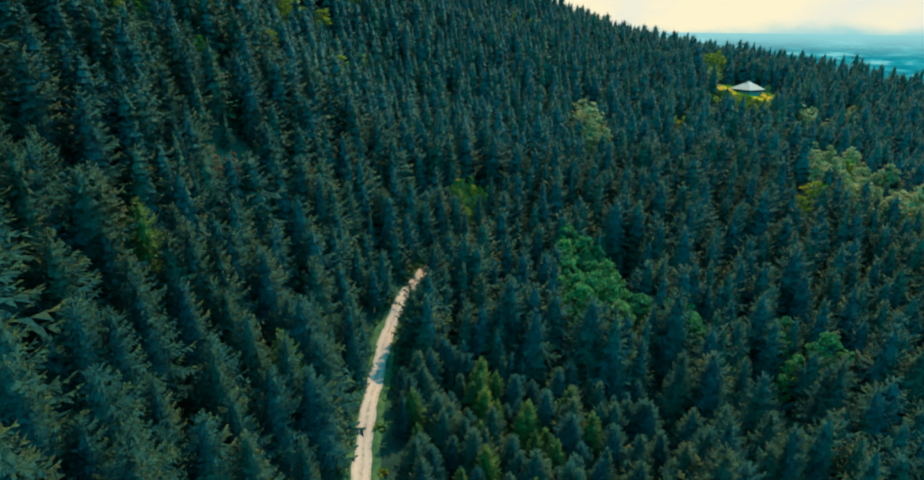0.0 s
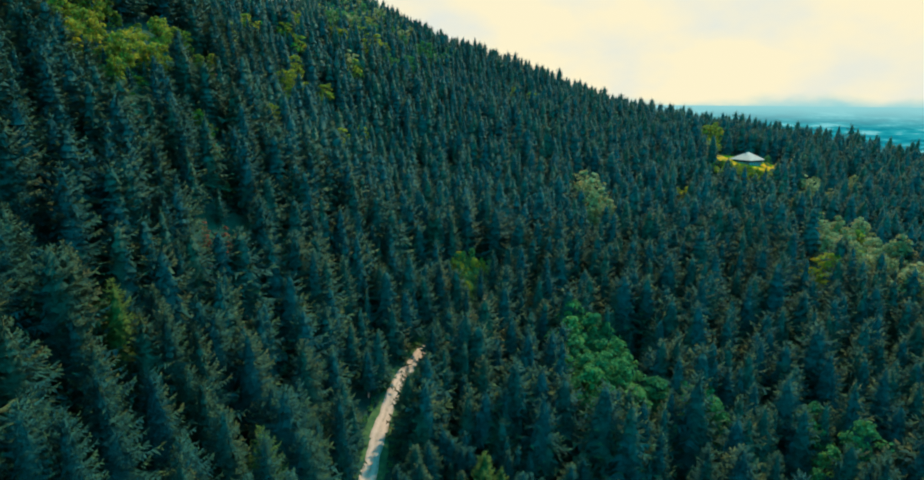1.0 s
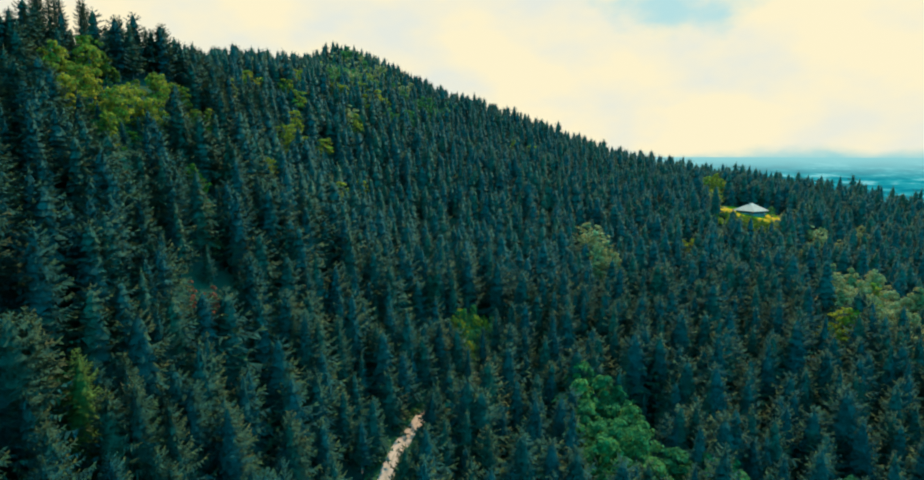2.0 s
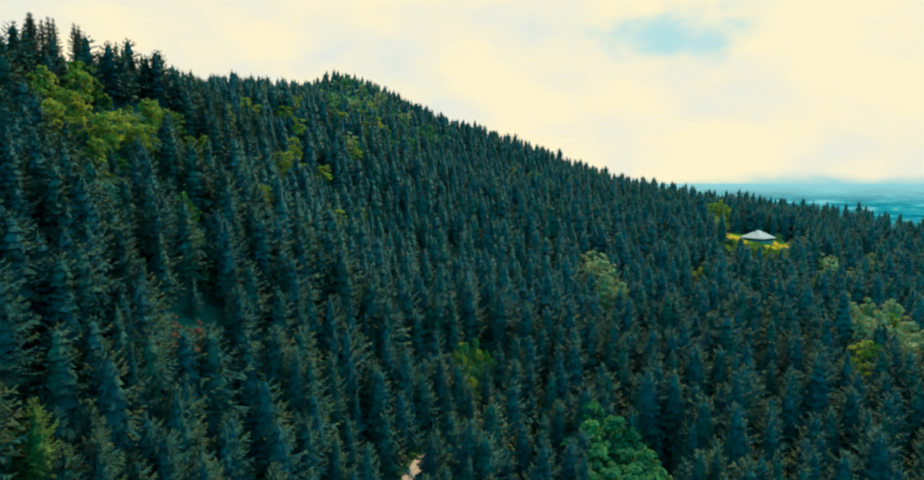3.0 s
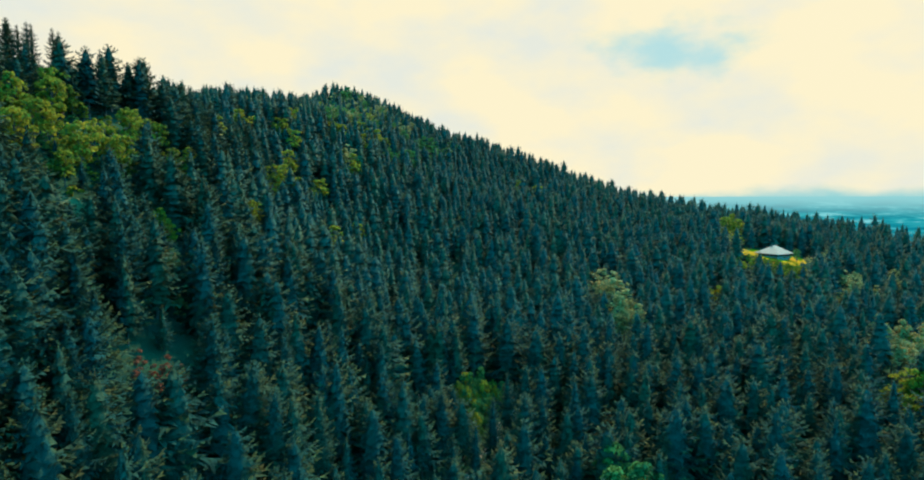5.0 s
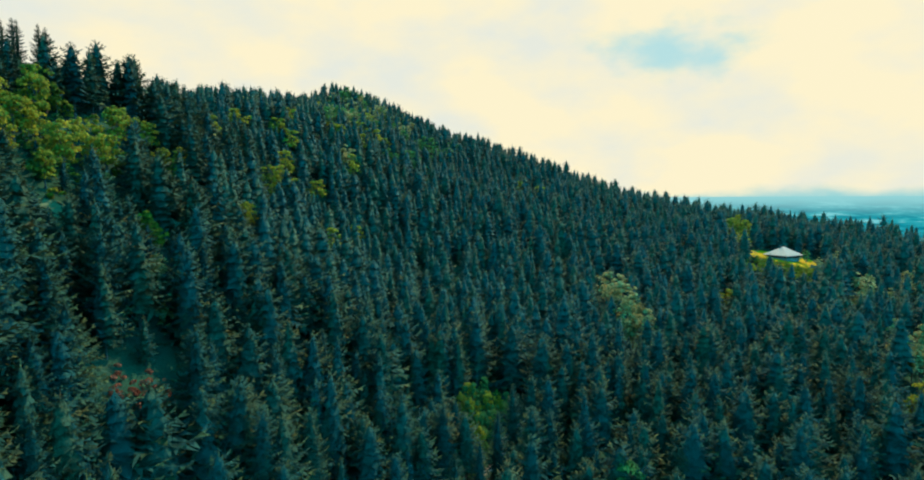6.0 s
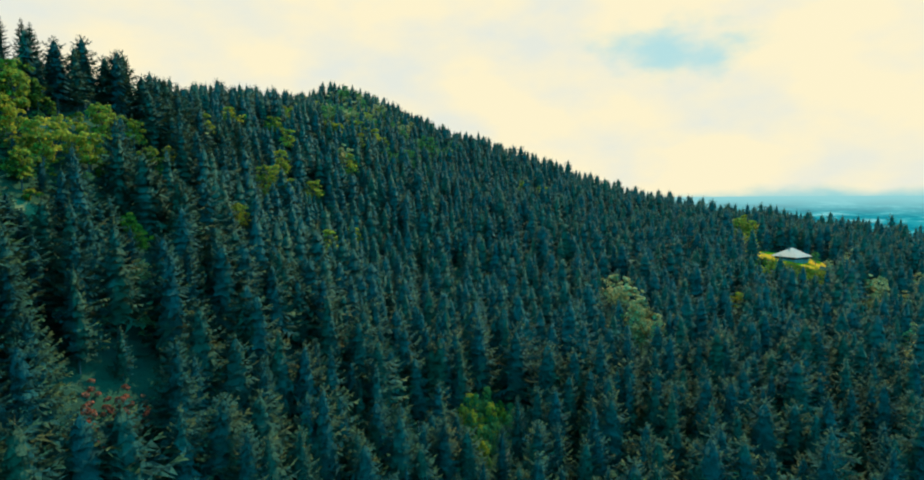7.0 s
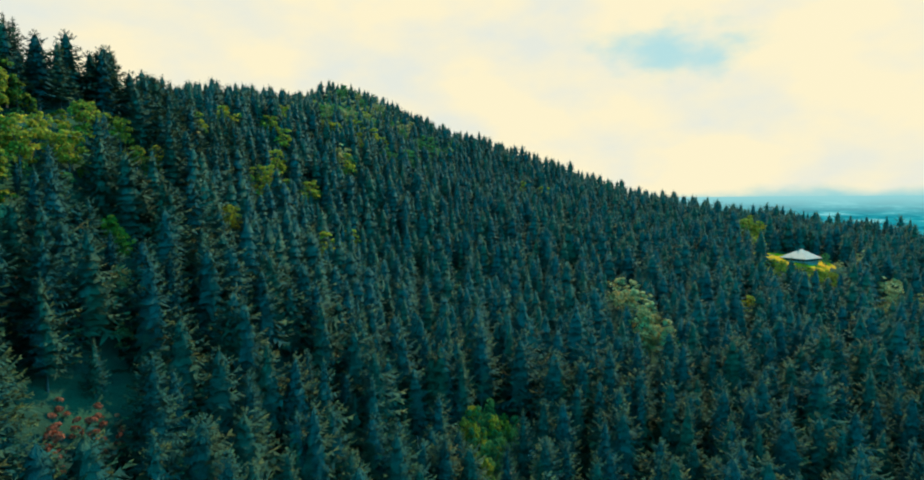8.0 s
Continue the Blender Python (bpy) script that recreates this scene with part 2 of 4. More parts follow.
# ---------------------------------------------------------------- the lie of the land
# broad swellings and hollows of the mountainside: centre x, y, reach, height
HILLS = [(-190, 340, 110, 162.3), (-185, 480, 110, 65.4), (-150, 850, 170, 54.8), (-170, 650, 130, 29.1), (-80, 230, 80, -40.1),
         (70, 720, 140, 45.2), (240, 600, 140, -4.6), (60, 160, 110, -32.9), (-120, 120, 90, 147.6), (-270, 380, 110, -75.0),
         (0, 280, 90, 14.4), (-100, 400, 90, -97.0), (-60, 0, 90, -16.7), (-70, 110, 60, -81.5), (110, 240, 80, 8.6),
         (-40, 320, 70, -13.3), (-10, 200, 50, -17.7), (380, 620, 110, 17.0), (-290, 760, 130, 19.1), (-158, 860, 55, 43.8),
         (0, 640, 80, -29.9), (-160, 180, 70, -54.7), (240, 490, 60, 12.4), (150, 720, 70, -7.0), (440, 640, 80, 9.0)]
LOWLAND = -260.0


def smooth(e0, e1, v):
    k = np.clip((v - e0) / (e1 - e0), 0, 1)
    return k * k * (3 - 2 * k)


def land(x, y):
    """Height of the ground, for numbers or arrays."""
    x, y = np.asarray(x, float), np.asarray(y, float)
    xc, yc = np.clip(x, -700, 800), np.clip(y, -300, 1200)
    z = -5.9 - 0.104 * xc + 0.089 * yc
    for cx, cy, r, h in HILLS:
        z = z + h * np.exp(-((x - cx) ** 2 + (y - cy) ** 2) / (2 * r * r))
    z = z + 0.8 * np.sin(x * 0.11 + 0.7 * np.sin(y * 0.07)) * np.cos(y * 0.13 + 1.1) + 0.35 * np.sin(x * 0.31 + y * 0.23)
    behind = (x - 40) * 0.471 + (y - 741) * 0.882
    away = np.maximum(smooth(90, 700, behind), np.maximum(smooth(560, 1100, x), np.maximum(smooth(-350, -900, x), smooth(-250, -800, y))))
    return z * (1 - away) + (LOWLAND + 12 * np.sin(x * 0.004) * np.cos(y * 0.005)) * away


def spread(a, b, step, reach, ratio=1.35):
    """Grid lines, even from a to b and then ever wider as far as reach."""
    v = list(np.arange(a, b + 0.1, step))
    d = step
    while v[-1] < reach:
        d *= ratio
        v.append(min(v[-1] + d, reach))
    d = step
    while v[0] > -reach:
        d *= ratio
        v.insert(0, max(v[0] - d, -reach))
    return np.array(v)


def mesh_of(name, verts, faces, mats, index=None, smooth_faces=False, normals=None):
    """A mesh from arrays: faces all of one size; normals, where given, one for each vertex."""
    me = bpy.data.meshes.new(name)
    verts, faces = np.asarray(verts, np.float32), np.asarray(faces, np.int32)
    n, k = faces.shape
    me.vertices.add(len(verts))
    me.vertices.foreach_set("co", verts.ravel())
    me.loops.add(n * k)
    me.loops.foreach_set("vertex_index", faces.ravel())
    me.polygons.add(n)
    me.polygons.foreach_set("loop_start", np.arange(0, n * k, k, dtype=np.int32))
    for m in mats:
        me.materials.append(m)
    if index is not None:
        me.polygons.foreach_set("material_index", np.asarray(index, np.int32))
    me.polygons.foreach_set("use_smooth", np.full(n, smooth_faces))
    me.update(calc_edges=True)
    me.validate()
    if normals is not None:
        n = me.attributes.new("custom_normal", "FLOAT_VECTOR", "POINT")
        n.data.foreach_set("vector", np.asarray(normals, np.float32).ravel())
        me.update()
    return me


def sheet(name, X, Y, Z, mat):
    ny, nx = X.shape
    i = np.arange(nx * ny).reshape(ny, nx)
    f = np.stack([i[:-1, :-1], i[:-1, 1:], i[1:, 1:], i[1:, :-1]], -1).reshape(-1, 4)
    return mesh_of(name, np.stack([X, Y, Z], -1).reshape(-1, 3), f, [mat], None, True)


gx, gy = spread(-420, 620, 6.5, 4700), spread(-200, 1000, 6.5, 4700)
GX, GY = np.meshgrid(gx, gy)
tagged(new("ground", sheet("ground", GX, GY, land(GX, GY), FLOOR)), "dark mossy forest floor of a steep mountainside", "ground", kind="structure")


def ribbon(name, pts, offsets, lifts, mat, step=2.0):
    """A strip laid on the land along a smooth line: offsets across it with their lift over the ground."""
    p = np.array(pts, float)
    d = np.r_[0, np.cumsum(np.hypot(*np.diff(p, axis=0).T))]
    s = np.arange(0, d[-1], step)
    ctr = np.stack([np.interp(s, d, p[:, 0]), np.interp(s, d, p[:, 1])], -1)
    for _ in range(12):
        ctr[1:-1] = (ctr[:-2] + 2 * ctr[1:-1] + ctr[2:]) / 4
    t = np.gradient(ctr, axis=0)
    t /= np.linalg.norm(t, axis=1)[:, None]
    nrm = np.stack([t[:, 1], -t[:, 0]], -1)
    o = np.array(offsets)
    wob = 0.18 * np.sin(s * 0.37)[:, None] * np.sign(o)[None] + 0.12 * np.sin(s * 0.9 + 1.0)[:, None]
    XY = ctr[:, None] + nrm[:, None] * (o[None] + wob)[..., None]
    level = land(ctr[:, 0], ctr[:, 1])[:, None]
    Z = np.maximum(level * 0.7 + land(XY[..., 0], XY[..., 1]) * 0.3, land(XY[..., 0], XY[..., 1])) + np.array(lifts)[None]
    me = sheet(name, XY[..., 0], XY[..., 1], Z, mat)
    uv = me.uv_layers.new(name="across")
    u = (o - o[0]) / (o[-1] - o[0])
    U = np.stack(np.broadcast_arrays(u[None], s[:, None] / 10), -1).reshape(-1, 2)
    idx = np.empty(len(me.loops), np.int32)
    me.loops.foreach_get("vertex_index", idx)
    uv.data.foreach_set("uv", U[idx].astype(np.float32).ravel())
    return me, ctr


ROAD = [(-14, -60), (-17, 0), (-18.5, 50), (-20.9, 94.7), (-22.7, 113), (-23.1, 135), (-22.2, 156), (-19.7, 177.6), (-16.5, 189), (-12.5, 198.5), (-5, 209), (2, 219), (8, 233), (13, 246), (18, 253), (24, 258)]
road_mesh, ROAD_LINE = ribbon("road", ROAD, [-2.0, -1.75, -1.1, -0.6, 0, 0.6, 1.1, 1.75, 2.0], [0.25, 0.36, 0.33, 0.36, 0.40, 0.36, 0.33, 0.36, 0.25], GRAVEL)
tagged(new("road", road_mesh), "pale gravel forest road with two wheel tracks", "road", kind="structure")
verge_mesh, _ = ribbon("verge", ROAD, [-3.9, -3.2, -2.5, -1.9, 0, 1.9, 2.5, 3.2, 3.9], [0.05, 0.22, 0.30, 0.28, 0.15, 0.28, 0.30, 0.22, 0.05], VERGE)
tagged(new("verge", verge_mesh), "grassy verge along the gravel forest road", "verge", kind="structure")

HOUSE = (240.0, 490.0)


def patch_of_grass(name, cx, cy, rx, ry, mat, lift, label, wild=0.12):
    rings, seg = 10, 48
    verts, faces = [(cx, cy, float(land(cx, cy)) + lift)], []
    for k in range(1, rings + 1):
        for j in range(seg):
            w = 2 * math.pi * j / seg
            r = k / rings * (1 + wild * math.sin(3 * w + cx) + wild * 0.6 * math.sin(7 * w + cy))
            x, y = cx + rx * r * math.cos(w), cy + ry * r * math.sin(w)
            verts.append((x, y, float(land(x, y)) + lift * (1 - (k / rings) ** 4) + 0.02))
    for j in range(seg):
        faces.append((0, 1 + j, 1 + (j + 1) % seg, 1 + (j + 1) % seg))
    faces = [f[:3] for f in faces]
    for k in range(rings - 1):
        for j in range(seg):
            p, q = 1 + k * seg + j, 1 + k * seg + (j + 1) % seg
            faces += [(p, p + seg, q + seg), (p, q + seg, q)]
    return tagged(new(name, mesh_of(name, verts, faces, [mat], None, True)), label, "meadow", kind="structure")


patch_of_grass("meadow", HOUSE[0] - 1, HOUSE[1] + 4, 27, 23, MEADOW, 0.35, "yellow-green mown meadow around the mountain house")
patch_of_grass("clearing", 5, 248, 9, 15, VERGE, 0.3, "light green grassy clearing beside the road")
patch_of_grass("clearing", -128, 237, 7, 5, DRY, 0.3, "pale dry grass clearing on the steep slope")


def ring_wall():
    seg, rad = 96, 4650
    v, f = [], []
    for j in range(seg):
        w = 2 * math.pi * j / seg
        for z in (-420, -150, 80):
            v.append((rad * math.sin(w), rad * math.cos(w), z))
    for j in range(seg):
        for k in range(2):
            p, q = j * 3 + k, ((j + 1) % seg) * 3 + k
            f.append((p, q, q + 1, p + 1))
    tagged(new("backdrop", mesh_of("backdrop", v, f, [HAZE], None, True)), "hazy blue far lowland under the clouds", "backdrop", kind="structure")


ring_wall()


# ---------------------------------------------------------------- trees
def tube(p0, p1, r0, r1, seg=6):
    """Vertices and triangles of a tapered stem."""
    p0, p1 = np.array(p0, float), np.array(p1, float)
    d = p1 - p0
    d /= np.linalg.norm(d)
    u = np.cross(d, (0, 0, 1) if abs(d[2]) < 0.9 else (1, 0, 0))
    u /= np.linalg.norm(u)
    w = np.cross(d, u)
    a = np.arange(seg) * 2 * np.pi / seg
    ring = np.cos(a)[:, None] * u + np.sin(a)[:, None] * w
    v = np.r_[p0 + ring * r0, p1 + ring * r1]
    i = np.arange(seg)
    j = (i + 1) % seg
    return v, np.r_[np.stack([i, j, j + seg], -1), np.stack([i, j + seg, i + seg], -1)]


def join(bits):
    """Joins (verts, tris, slot) pieces."""
    vs, fs, ms, n = [], [], [], 0
    for v, f, s, *_ in bits:
        vs.append(v)
        fs.append(np.asarray(f) + n)
        ms.append(np.full(len(f), s) if np.isscalar(s) else s)
        n += len(v)
    return np.concatenate(vs), np.concatenate(fs), np.concatenate(ms)


def crown_normals(v, H, R, rise=0.40, rough=0.40, seed=5):
    """Normals of a crown as a whole: outward from the stem and upward, with the unevenness of its twigs."""
    g = np.random.default_rng(seed)
    n = np.stack([v[:, 0] / R, v[:, 1] / R, np.zeros(len(v))], -1)
    n /= np.maximum(np.linalg.norm(n, axis=1), 0.15)[:, None]
    n[:, 2] = rise + 0.5 * np.clip(v[:, 2] / H - 0.8, 0, 1) * 5
    n += g.normal(0, rough, n.shape)
    return n / np.linalg.norm(n, axis=1)[:, None]


def skirts(rng, tiers, seg, H, R, base, power, lean):
    """Overlapping tiers of drooping boughs: long boughs stand out as ridges, with hollows between them."""
    out = []
    for k in range(tiers):
        u = max((k + rng.uniform(-0.3, 0.3)) / tiers, 0.0)
        u2 = min(1.0, u + 2.1 / tiers)
        r = R * ((1 - u) ** power * 0.97 + 0.03) * (0.72 + 0.28 * min(1, u / 0.15))
        z, zt = H * (base + (1 - base) * u), H * (base + (1 - base) * u2)
        a = rng.uniform(0, 6.28) + (np.arange(seg) + rng.uniform(-0.3, 0.3, seg)) * 2 * np.pi / seg
        tip = np.arange(seg) % 2 == 0
        rr = r * np.where(tip, rng.uniform(0.84, 1.16, seg), rng.uniform(0.62, 0.84, seg))
        drop = np.where(tip, rng.uniform(-0.40, -0.04, seg), rng.uniform(-0.14, 0.08, seg))
        ring = np.stack([np.cos(a) * rr + lean[0] * z, np.sin(a) * rr + lean[1] * z, z + drop * r * (1 - 0.7 * u)], -1)
        v = np.r_[ring, [(lean[0] * zt, lean[1] * zt, zt)]]
        i = np.arange(seg)
        out.append((v, np.stack([i, (i + 1) % seg, np.full(seg, seg)], -1), 0))
    return out


def spruce_shape(rng, H=22.0, R=5.0, base=0.08, power=0.85, whorls=24, per=8, M=6, inner=0.5, tiers=18, seg=14, gaps=0.06, ends=0.68):
    """Crown of a spruce of height H: whorls of drooping boughs, each a spine with ragged hanging sprays on both sides,
    round a thin dark inner body. Slot 0 old needles, slot 1 fresh bough ends."""
    lean = rng.normal(0, 0.012, 2)
    us, ws, ls = [], [], []
    side_bias = rng.uniform(0, 6.28)
    for k in range(whorls):
        u = min(0.985, ((k + rng.uniform(0.1, 0.9)) / whorls) ** 0.94)
        r = R * ((1 - u) ** power * 0.97 + 0.03) * (0.74 + 0.26 * min(1, u / 0.15)) * rng.uniform(0.86, 1.12)
        n = max(4, int(round(per * (0.55 + 0.45 * (1 - u)))))
        w = rng.uniform(0, 6.28) + (np.arange(n) + rng.uniform(-0.32, 0.32, n)) * 2 * np.pi / n
        ell = r * rng.uniform(0.66, 1.18, n) * (1 + 0.10 * np.cos(w - side_bias))
        ok = rng.random(n) > gaps
        us += [np.clip(u + rng.uniform(-0.35, 0.35, ok.sum()) / whorls, 0, 0.99)]
        ws += [w[ok]]
        ls += [ell[ok]]
    u, w, ell = np.concatenate(us), np.concatenate(ws), np.concatenate(ls)
    B = len(u)
    out = np.stack([np.cos(w), np.sin(w), np.zeros(B)], -1)
    side = np.stack([-np.sin(w), np.cos(w), np.zeros(B)], -1)
    up = np.array([0, 0, 1.0])
    z0 = H * (base + (1 - base) * u)
    start = inner * 0.6
    st = start + (1 - start) * np.arange(M + 1) / M
    a = (-0.42 + 0.95 * u + rng.normal(0, 0.10, B))[:, None]
    c = (0.10 + rng.uniform(0, 0.16, B))[:, None]
    bend = rng.normal(0, 0.10, B)[:, None]
    height = z0[:, None] + ell[:, None] * (a * st - 0.30 * np.sin(st * 2.2) * (1 - u)[:, None] * 0.6 + c * st ** 3)
    P = out[:, None] * (ell[:, None] * st)[..., None] + side[:, None] * (ell[:, None] * bend * st ** 2)[..., None]
    P = P + np.stack([lean[0] * height, lean[1] * height, height], -1)
    step = P[:, 1:] - P[:, :-1]
    wide = (ell[:, None] * (0.32 - 0.21 * np.arange(M) / M) + 0.08)
    V, F, S = [P.reshape(-1, 3)], [], []
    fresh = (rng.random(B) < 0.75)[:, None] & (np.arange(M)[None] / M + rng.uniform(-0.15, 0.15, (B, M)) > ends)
    root = (np.arange(B) * (M + 1))[:, None] + np.arange(M)
    n = B * (M + 1)
    for sg in (-1, 1):
        wd = wide * rng.uniform(0.55, 1.35, (B, M))
        tip = P[:, :-1] + step * rng.uniform(0.5, 1.1, (B, M, 1)) + side[:, None] * (sg * wd)[..., None] + out[:, None] * (0.45 * wd)[..., None] - up * (wd * rng.uniform(0.15, 0.75, (B, M)))[..., None]
        V.append(tip.reshape(-1, 3))
        q = n + np.arange(B * M).reshape(B, M)
        F.append(np.stack([root, root + 1, q] if sg > 0 else [root, q, root + 1], -1).reshape(-1, 3))
        S.append(fresh.reshape(-1))
        n += B * M
    end = P[:, -1]
    far_tip = end + step[:, -1] * rng.uniform(0.5, 1.1, (B, 1)) + up * 0.05
    half = side * (0.07 * ell + 0.05)[:, None]
    V += [end - half, end + half, far_tip]
    q = n + np.arange(B)
    F.append(np.stack([q, q + 2 * B, q + B], -1))
    S.append(fresh[:, -1])
    tx, ty = lean * H
    leader = np.array([[tx + 0.10, ty, H - 1.5], [tx - 0.08, ty + 0.08, H - 1.5], [tx - 0.08, ty - 0.08, H - 1.5], [tx, ty, H + 0.6]])
    bits = [(np.concatenate(V), np.concatenate(F), np.concatenate(S).astype(int)), (leader, np.array([(0, 1, 3), (1, 2, 3), (2, 0, 3)]), 1)]
    return join(bits + skirts(rng, tiers, seg, H * 0.96, R * inner, base, power, lean))


def leafy_shape(rng, H, R, leaves, size, lobes=7, base=0.25):
    """Crown of a broadleaf tree: leaf sprays over uneven rounded clumps that sit on an egg-shaped crown, with gaps."""
    u = np.sort(rng.uniform(0, 1, lobes))
    w = np.arange(lobes) * 2.4 + rng.uniform(-0.5, 0.5, lobes)
    reach = R * np.sin(np.pi * (0.22 + 0.74 * u)) ** 0.9 * rng.uniform(0.15, 0.95, lobes)
    C = np.stack([reach * np.cos(w), reach * np.sin(w), H * (base + 0.10 + (0.84 - base) * u)], -1)
    rad = R * rng.uniform(0.15, 0.36, lobes) * (1.15 - 0.5 * u)
    pick = rng.integers(0, lobes, leaves)
    d = rng.normal(size=(leaves, 3))
    d /= np.linalg.norm(d, axis=1)[:, None]
    d[:, 2] = np.where(d[:, 2] < -0.35, -0.6 * d[:, 2], d[:, 2])
    ragged = rng.uniform(0.72, 1.18, leaves) * (1 + 0.14 * np.sin(d[:, 0] * 6 + pick) * np.cos(d[:, 2] * 5 + pick))
    p = C[pick] + d * (rad[pick] * ragged)[:, None]
    nrm = d + np.array([0, 0, 0.35]) + rng.normal(0, 0.45, (leaves, 3))
    nrm /= np.linalg.norm(nrm, axis=1)[:, None]
    t = np.cross(nrm, rng.normal(size=(leaves, 3)))
    t /= np.linalg.norm(t, axis=1)[:, None]
    b = np.cross(nrm, t)
    sz = (size * rng.uniform(0.55, 1.4, leaves))[:, None]
    V = np.stack([p - t * sz * 0.5, p + b * sz * 0.36 + nrm * sz * 0.12, p + t * sz * 0.55, p - b * sz * 0.36], 1).reshape(-1, 3)
    i = np.arange(leaves)[:, None] * 4
    F = np.concatenate([i + [0, 1, 2], i + [0, 2, 3]])
    return V, F, np.zeros(len(F), int)


def part(name, me, parent, label=""):
    ob = new(name, me)
    ob.parent = parent
    return tagged(ob, label) if label else ob


def thing(name, label, category, group=""):
    return tagged(new(name), label, category, group)


rng = np.random.default_rng(7)
ROADSIDE = ROAD_LINE[::2]


def road_gap(x, y):
    return np.sqrt(((np.asarray(x)[:, None] - ROADSIDE[None, :, 0]) ** 2 + (np.asarray(y)[:, None] - ROADSIDE[None, :, 1]) ** 2).min(1))


# stands of broadleaf trees: x, y, reach x, reach y, share, kind (0 green, 1 yellow, 2 pale)
STANDS = [(-150, 272, 20, 34, 0.4, 1), (44, 180, 11, 27, 0.95, 0), (60, 158, 17, 10, 0.95, 0), (106, 147, 12, 12, 0.5, 0), (84, 114, 6, 6, 0.6, 1),
          (206, 272, 24, 50, 0.20, 1), (206, 272, 24, 50, 0.60, 2), (164, 258, 8, 12, 0.8, 1), (250, 412, 16, 14, 0.5, 2),
          (-122, 720, 55, 80, 0.30, 0), (-120, 740, 60, 90, 0.22, 2), (-60, 610, 24, 30, 0.35, 0), (-45, 690, 30, 24, 0.4, 0)]
# groves: broadleaf trees that stand out from the spruces, by their places
YELLOW_SLOPE = [(-173, 260), (-161, 248), (-152, 245), (-156, 263), (-162, 284), (-146, 258), (-147, 274), (-141, 271), (-147, 305), (-141, 309), (-132, 304), (-129, 313), (-138, 243),
                (-110, 251), (-104, 322)]
YELLOW_CREST = [(-161, 421), (-164, 465), (-146, 510), (-122, 413), (-126, 452), (-115, 402), (-132, 486), (-121, 570), (-113, 571), (-88, 619), (-81, 631), (-103, 449), (-119, 424), (-124, 437),
                (55, 634), (74, 632)]
GREEN_SUMMIT = [(-158, 749), (-135, 618), (-152, 832), (-126, 777), (-159, 808), (-62, 599), (-51, 603), (-52, 687), (-99, 690), (-39, 696), (-72, 585), (-16, 723), (-124, 687), (-145, 838), (-160, 838)]
PALE_GAP = [(79, 381), (80, 352), (74, 313), (78, 306), (78, 361), (88, 386), (72, 318), (80, 335)]
PALE_SHRUBS = [(-85.7, 214), (-96.7, 232)]
YELLOW_BEHIND = [(241, 571), (241, 550), (250, 562), (232, 558), (262, 610)]
YELLOW_BELOW = [(141, 381), (148, 378), (165, 265), (162, 251)]
PALE_BELOW = [(274, 480), (287, 490), (243, 407), (257, 422), (290, 422), (231, 393), (249, 420), (299, 444), (325, 470), (213, 339), (234, 340), (221, 303)]
GROVES = [(YELLOW_SLOPE, 1, 13.5), (YELLOW_CREST, 1, 19.0), (GREEN_SUMMIT, 0, 20.0), (PALE_GAP, 2, 19.0), (PALE_SHRUBS, 2, 9.0), (YELLOW_BELOW, 1, 12.5), (YELLOW_BEHIND, 1, 20.0), (PALE_BELOW, 2, 15.0)]
# young spruces with fresh growth on the sunny edge below the road
FRESH = [(8, 123), (4, 120), (18, 111), (20.5, 106), (22, 101), (9, 94), (131, 143), (125, 139), (-14.5, 96), (-13.5, 103)]


def scatter(x0, x1, y0, y1, step):
    """An uneven but well spaced scatter of places."""
    xs, ys = np.arange(x0, x1, step), np.arange(y0, y1, step * 0.87)
    X, Y = np.meshgrid(xs, ys)
    X = X + (np.arange(len(ys)) % 2)[:, None] * step / 2
    X = X + rng.uniform(-0.42, 0.42, X.shape) * step
    Y = Y + rng.uniform(-0.42, 0.42, Y.shape) * step
    return X.ravel(), Y.ravel()


# the trees that stand out singly, by their place:
# on the upper slope (27 m and 24 m tall), and below the road (23 m)
BIG = [(-80.4, 159.4), (-71.3, 146.6), (-82.2, 170.7), (-90.8, 177.3), (-93.4, 199.7), (-80.0, 226.8), (-66.4, 191.1), (-52.4, 205.1), (-53.8, 183.3), (-47.3, 179.4),
       (-73.6, 93.4), (-63.8, 84.8), (-58.4, 82.8), (-65.2, 101.5), (-57.0, 104.9), (-45.1, 104.4), (-49.5, 130.6), (-57.4, 131.4), (-35.3, 88.8),
       (-38.6, 69.2), (-44.2, 60.7), (-52.8, 68.0), (-58.3, 61.7)]
LESS = [(-46.0, 228.5), (-40.1, 192.6), (-41.4, 121.1), (-40.1, 140.7), (-28.1, 127.1), (-32.2, 109.5), (-30.7, 96.3)]
BELOW = [(-14.3, 147.7), (-9.3, 177.3), (-5.5, 163.1), (11.5, 144.7), (57.6, 150.8), (69.2, 179.0), (76.3, 176.0), (80.7, 165.7), (81.5, 146.6), (88.5, 108.3),
         (131.4, 146.2), (82.8, 274.3), (-5.0, 200.5), (1.5, 210.0), (7.5, 223.5), (12.8, 236.5), (17.0, 226.0), (-9.0, 221.0), (20.0, 244.0)]
SINGLE = BIG + LESS + BELOW
